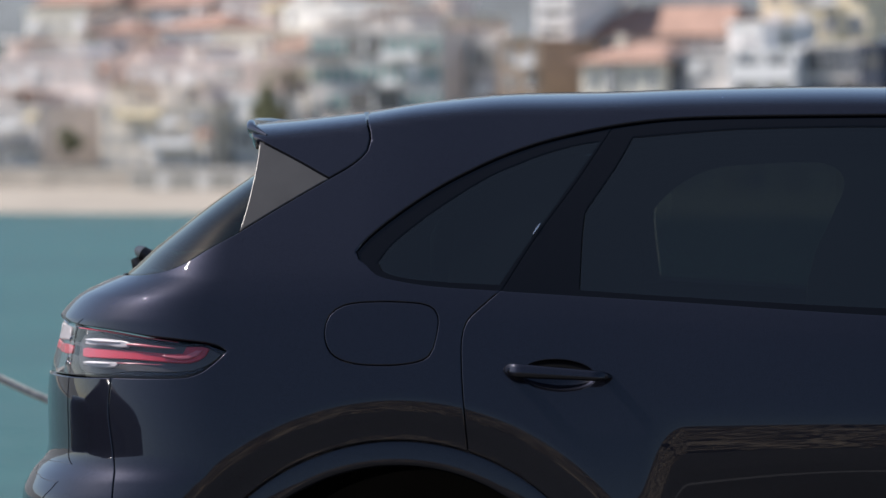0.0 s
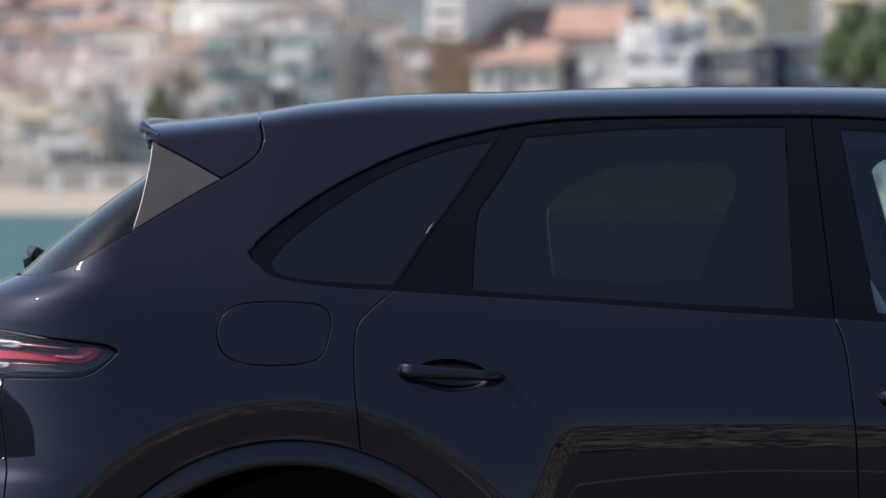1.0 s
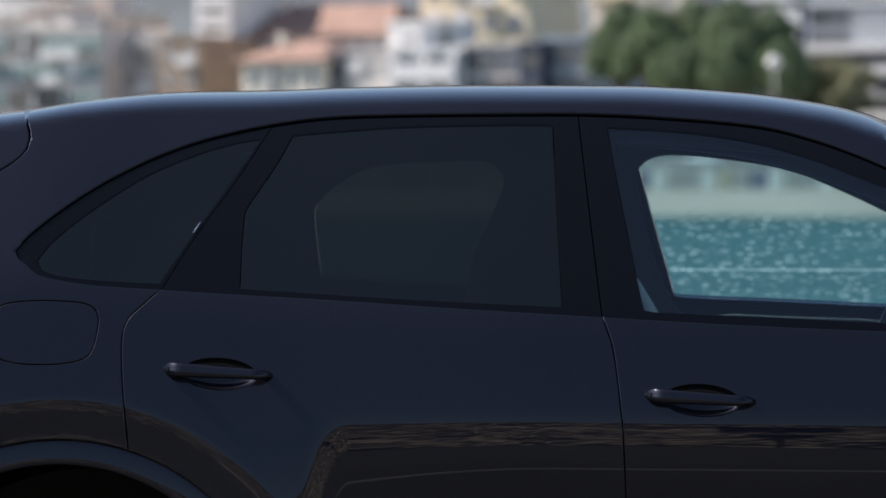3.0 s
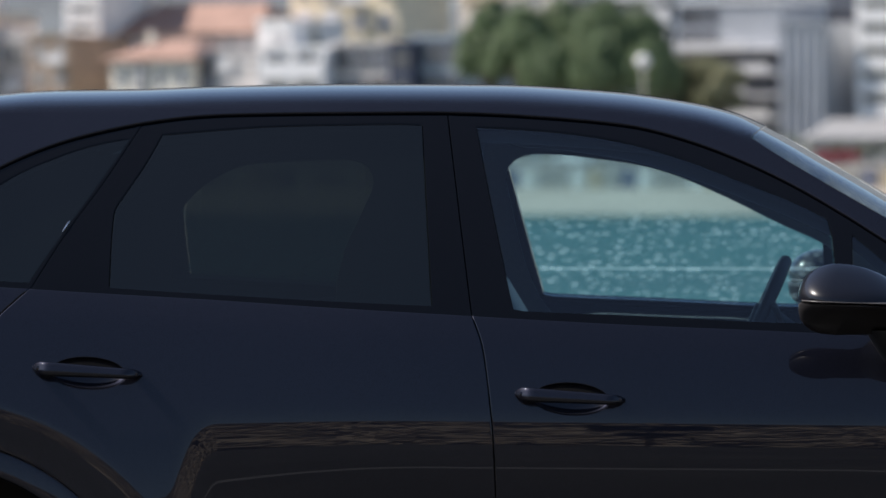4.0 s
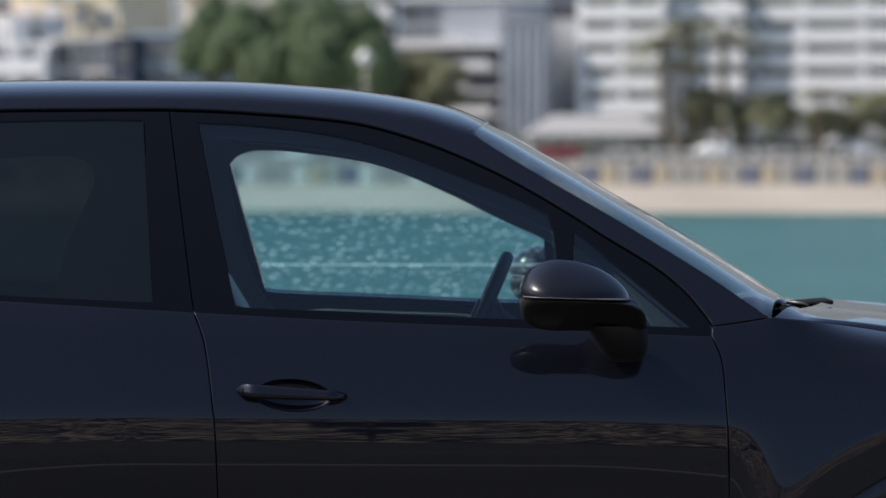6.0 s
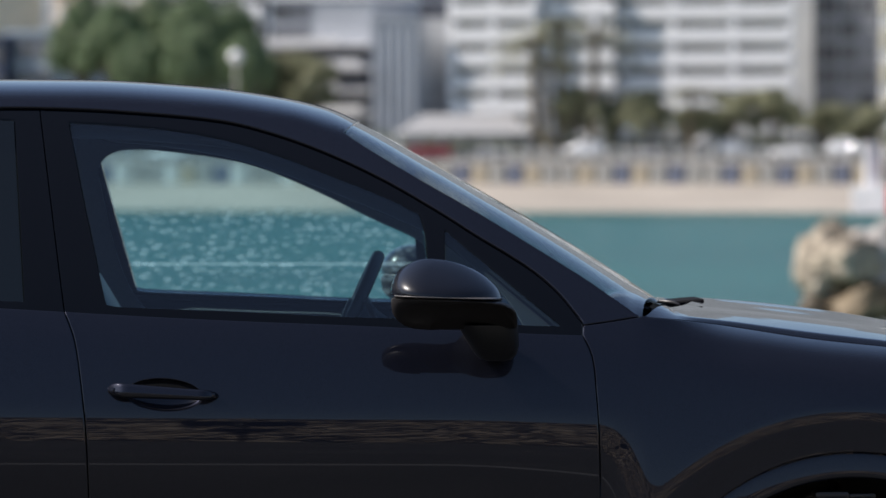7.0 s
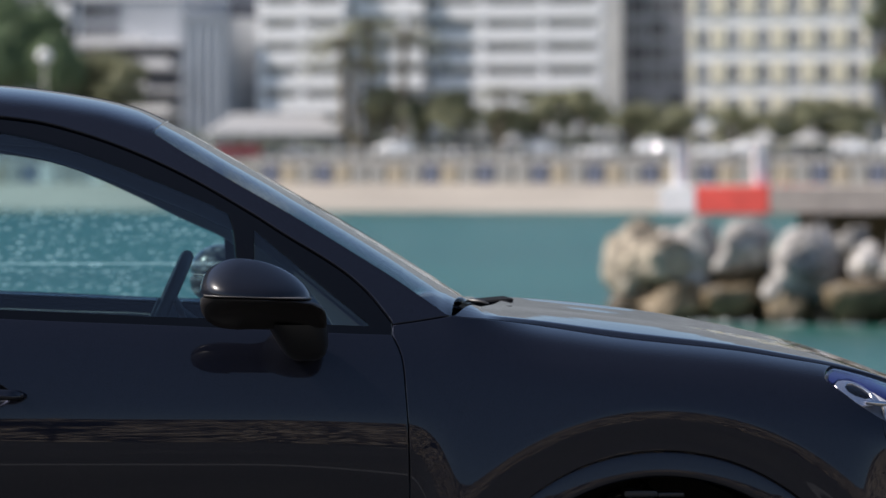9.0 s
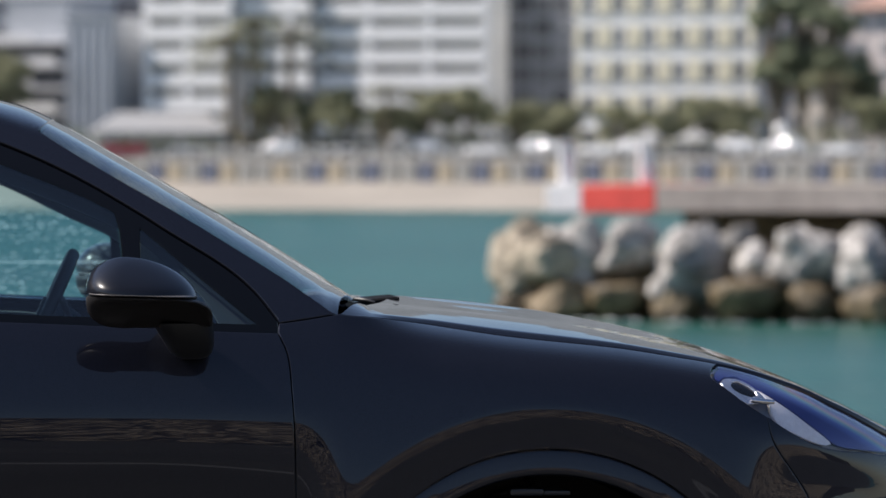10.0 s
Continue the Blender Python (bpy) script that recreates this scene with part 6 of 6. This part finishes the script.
for x in (27.2, 32, 37, 41.8):
    part("post", boxed(x - 0.12, x + 0.12, 559, 559.24, 3.1, 5.6), rail_mat, canopy)
    part("post", boxed(x - 0.12, x + 0.12, 565.7, 565.94, 3.1, 5.6), rail_mat, canopy)
tagged(part("awning", boxed(28, 33, 558.6, 559, 3.4, 4.6), material("dark_red_cloth", (0.3, 0.06, 0.07), 0.8, grain=(2, 0.15)), None), "dark red cloth screen below the canopy", "screen")

for k, (x, y, w) in enumerate(((90.6, 531, 5.0), (86.2, 533, 3.4), (60.5, 548, 3.0))):
    u = tagged(new("parasol"), "white parasol open on the promenade", "parasol", "parasols by the beach")
    u.matrix_basis = Matrix.Translation((x, y, 3.15))
    part("pole", tube([(x, y, 3.1), (x, y, 4.5), (x, y, 5.9)], 0.06, 8), rail_mat, u)
    c = bmesh.new()
    bmesh.ops.create_cone(c, segments=10, radius1=w / 2, radius2=0.05, depth=1.1, cap_ends=True, matrix=Matrix.Translation((x, y, 5.45)))
    part("canopy", c, CLOTH, u)

for k, (x, y, z) in enumerate(((9.1, 574.5, 14.9), (99.8, 529.5, 5.9), (57.3, 551, 7.0))):
    lamp = tagged(new("street_lamp"), "white globe lamp on a slim grey pole", "street lamp", "lamps on the promenade")
    lamp.matrix_basis = Matrix.Translation((x, y, 3.1))
    part("pole", tube([(x, y, 3.0), (x, y, z * 0.6), (x, y, z - 0.8)], [0.12, 0.09, 0.07], 8), GREYWALL, lamp)
    g = bmesh.new()
    bmesh.ops.create_icosphere(g, subdivisions=3, radius=0.85, matrix=Matrix.Translation((x, y, z)) @ Matrix.Diagonal((1, 1, 0.95, 1)))
    box(g, x - 0.2, x + 0.2, y - 0.2, y + 0.2, z - 0.95, z - 0.75, 0.03)
    part("globe", soften(g), FRAME, lamp, "white globe")

# hedge and planting behind the cars
rg = random.Random(77)
blobs = [(x, shore(x) + 42 + rg.uniform(-2, 2), 4.2 + rg.uniform(0, 1.6), 2.6, 2, 1.4) for x in np.arange(-20, 122, 2.6)]
tagged(part("hedge", crown_mesh(78, blobs, 0.26, 150), DARKLEAF), "dark green shrubs lining the promenade", "shrubs", kind="stuff")
blobs = [(x, shore(x) + 160 + rg.uniform(0, 120), 8 + rg.uniform(0, 12), 7, 6, 5) for x in np.linspace(-210, 190, 60)]
tagged(part("hillside_wood", crown_mesh(79, blobs, 0.8, 160), LEAF), "distant green woods on the hillside", "woods", kind="stuff")

# ---- jetty with boulders ----
JX, JY = 17.4, 125.0
ROCK = material("pale_limestone", (0.28, 0.262, 0.245), 0.9, grain=(4, 0.7), stain=(0.7, 0.7), bump=(3, 0.2), per_object=0.5)
TANROCK = material("tan_limestone", (0.29, 0.245, 0.185), 0.9, grain=(4, 0.5), stain=(0.9, 0.6), bump=(3, 0.2), per_object=0.4)
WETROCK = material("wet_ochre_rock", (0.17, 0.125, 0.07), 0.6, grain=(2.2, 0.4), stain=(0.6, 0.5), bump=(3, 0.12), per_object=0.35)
JET = material("jetty_concrete", (0.42, 0.36, 0.32), 0.85, grain=(3, 0.12), stain=(0.5, 0.2), bump=(8, 0.02))
REDP, WHITEP = material("red_marking_paint", (0.85, 0.1, 0.075), 0.55, grain=(4, 0.12), stain=(1, 0.1)), material("white_marking_paint", (0.86, 0.83, 0.82), 0.55, grain=(4, 0.1))
jetty = tagged(new("jetty"), "concrete jetty deck with a red and white painted end", "jetty")
JTURN = Matrix.Translation((18.66, JY, 0)) @ Matrix.Rotation(-math.atan(0.51), 4, "Z") @ Matrix.Diagonal((1.12, 1, 1, 1)) @ Matrix.Translation((-18.66, -JY, 0))  # square to the shoreline
part("deck", boxed(21.42, 60, JY, JY + 5, 0.39, 1.12, 0.04), JET, jetty)
part("end_block", boxed(19.57, 21.41, JY - 0.02, JY + 5, 0.38, 1.13, 0.03), REDP, jetty, "red painted end")
part("end_block", boxed(18.66, 19.56, JY - 0.02, JY + 5, 0.38, 1.13, 0.03), WHITEP, jetty, "white painted end")
for x in (22.4, 27.5, 33, 39, 45, 52):
    part("column", tube([(x, JY + 1.2, SEA - 1), (x, JY + 1.2, -1), (x, JY + 1.2, 0.4)], 0.28, 12), CONCRETE, jetty)
# dark sheet below the deck for the shadow there, in the wet rock's colour
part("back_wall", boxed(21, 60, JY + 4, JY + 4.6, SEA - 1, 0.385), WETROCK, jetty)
for ob in jetty.children:
    ob.matrix_parent_inverse = JTURN
for x, w, h in ((19.25, 0.36, 1.12), (21.28, 0.36, 0.98)):
    post = tagged(new("jetty_post"), "white painted box post on the jetty", "post", "posts on the jetty")
    post.matrix_basis = Matrix.Translation((x, JY + 0.6, 1.13))
    lag = Vector((0, -0.51 * (x - 18.66), 0))
    part("shaft", boxed(x - w / 2, x + w / 2, JY + 0.4, JY + 0.8, 1.13, 1.13 + h, 0.04), WHITEP, post)
    part("cap", boxed(x - w / 2 - 0.05, x + w / 2 + 0.05, JY + 0.34, JY + 0.86, 1.13 + h, 1.2 + h, 0.02), WHITEP, post)
    post.location = post.location + lag
rng = random.Random(9)
boulders = []
for k in range(7):
    me = bpy.data.meshes.new("boulder")
    b = lump(rng, 3, 0.34)
    soften(b, 16)
    b.to_mesh(me)
    b.free()
    me.materials.append(ROCK)
    boulders.append(me)
def boulder(x, z, w, h, back, wet):
    """A boulder w wide and h high, x along the jetty's face, back metres behind its foot."""
    ob = tagged(new("boulder", boulders[rng.randrange(7)]), "weathered pale limestone boulder at the foot of the jetty", "boulder", "boulders round the jetty")
    if wet:
        ob.material_slots[0].link, ob.material_slots[0].material = "OBJECT", WETROCK
        ob["label"] = "wet ochre-brown boulder at the waterline of the jetty"
    elif x < 19 or rng.random() < 0.3:
        ob.material_slots[0].link, ob.material_slots[0].material = "OBJECT", TANROCK
        ob["label"] = "weathered tan limestone boulder at the foot of the jetty"
    turn = Matrix.Rotation(rng.uniform(0, 6.28), 4, "Y") if abs(w - h) < 0.5 else Matrix.Rotation(rng.choice((0, math.pi)), 4, "Y")
    ob.matrix_basis = Matrix.Translation((x, JY - 1.4 + back - 0.51 * (x - 18.66), z)) @ Matrix.Diagonal((w * 1.45, (w + h) * 0.7, h * 1.45, 1)) @ turn


# upper, middle and lower stones, from the jetty's end on
PILE = ((17.75, -1.15, 1.0, 1.7, 0, 0), (18.35, -0.4, 1.5, 0.9, 0.8, 0), (18.5, -1.0, 1.6, 1.1, -0.2, 0), (19.35, -0.6, 1.5, 1.1, 0.3, 0), (20.6, -0.5, 1.35, 0.9, 0.1, 0),
        (20.2, -1.95, 1.4, 0.85, -0.5, 1), (17.8, -2.15, 1.1, 0.9, -0.4, 1), (18.7, -2.05, 1.3, 0.9, -0.6, 1), (19.4, -1.3, 1.0, 0.9, 0.2, 0), (22.1, -1.05, 1.75, 1.4, 0, 0), (21.7, -2.05, 1.1, 0.9, -0.4, 1),
        (23.4, -1.9, 1.8, 0.95, -0.5, 1), (23.7, -0.95, 0.95, 1.1, 0.1, 0), (23.35, -0.3, 0.7, 0.6, 0.5, 0), (24.9, -0.8, 1.35, 1.5, 0, 0), (25.1, -1.95, 1.0, 0.8, -0.4, 1), (26.3, -1.0, 1.4, 1.5, -0.1, 0), (26.6, -2.1, 1.5, 0.9, -0.5, 1))
for stone in PILE:
    boulder(*stone)
for k in range(16):
    boulder(28.0 + k * 1.5 + rng.uniform(-0.2, 0.2), -0.9 + rng.uniform(-0.3, 0.3), rng.uniform(1.2, 1.8), rng.uniform(1.1, 1.6), 0, 0)
    boulder(28.3 + k * 1.5 + rng.uniform(-0.2, 0.2), -2.05, rng.uniform(1.2, 1.8), 0.9, -0.5, 1)
for k in range(9):
    boulder(18.2 + k * 1.15, -2.3, 1.4, 1.3, 0.6 + 0.3 * (k % 2), 1)
    boulder(18.6 + k * 1.15, -1.3, 1.4, 1.3, 1.3 + 0.3 * (k % 2), 1)

# foam where the swell meets the boulders
rng = random.Random(31)
verts, faces = [], []
for k in range(70):
    x = 16.6 + 12 * rng.random()
    m = Matrix.Translation((x, JY - 2.1 - 0.51 * (x - 18.66) - abs(rng.gauss(0, 0.7)), SEA - 0.01)) @ Matrix.Rotation(rng.uniform(0, 6.28), 4, "Z") @ Matrix.Diagonal((rng.uniform(0.15, 0.7), rng.uniform(0.1, 0.3), rng.uniform(0.05, 0.24), 1))
    me = lumps[rng.randrange(8)]
    k0 = len(verts)
    verts += [m @ v.co for v in me.vertices]
    faces += [tuple(i + k0 for i in p.vertices) for p in me.polygons]
tagged(part("sea_foam", mesh_of("foam", verts, faces), material("white_foam", (0.33, 0.36, 0.36), 0.8, grain=(8, 0.3))), "white foam along the foot of the boulders", "foam", kind="stuff")

# mooring rope to a bollard on the quay edge
bollard = tagged(new("bollard"), "dark iron mooring bollard on the quay edge", "bollard")
bollard.matrix_basis = Matrix.Translation((-2.35, 4.8, 0.14))
part("post", soften(lathe([(0.001, 0.5), (0.1, 0.5), (0.13, 0.45), (0.1, 0.38), (0.075, 0.3), (0.09, 0.0), (0.16, 0.0)], 24)), SATIN, bollard).matrix_parent_inverse = Matrix.Rotation(math.pi / 2, 4, "X")
rope = tube([(-2.4, 4.75, 0.52), (-2.7, 4.6, 0.64), (-3.1, 4.5, 0.815), (-4.0, 4.55, 1.22), (-5.5, 4.7, 1.95), (-7.0, 4.8, 2.75)], 0.012, 8)
tagged(part("mooring_rope", rope, material("pale_rope", (0.55, 0.52, 0.46), 0.8, grain=(60, 0.25), bump=(200, 0.002))), "taut pale mooring rope tied to the bollard", "rope")
tagged(part("mooring_post", soften(tube([(-7.05, 4.8, 0.1), (-7.05, 4.8, 1.5), (-7.05, 4.8, 2.85)], 0.07, 12)), SATIN), "dark steel post on the quay edge", "post")

# invented black rig, out of view, added for the dark blob the doors mirror
rig = tagged(new("tripod"), "unseen black tripod rig added for a dark door reflection", "tripod")
rig.matrix_basis = Matrix.Translation((0.36, -12.0, 0))
for k in range(3):
    a = 0.5 + k * 2 * math.pi / 3
    part("leg", tube([(0.36 + 0.5 * math.cos(a), -12 + 0.5 * math.sin(a), 0.0), (0.36 + 0.25 * math.cos(a), -12 + 0.25 * math.sin(a), 0.65), (0.36, -12, 1.28)], [0.018, 0.022, 0.026], 10), SATIN, rig)
part("column", tube([(0.36, -12, 1.2), (0.36, -12, 1.9), (0.36, -12, 2.75)], [0.03, 0.02, 0.016], 10), SATIN, rig)
part("padded_box", boxed(0.2, 0.52, -12.2, -11.85, 1.3, 1.72, 0.05), RUBBER, rig)
part("cloth_flag", boxed(0.08, 0.66, -12.03, -12.018, 2.05, 2.72, 0.004), RUBBER, rig, "black sheet added to darken the door reflection")
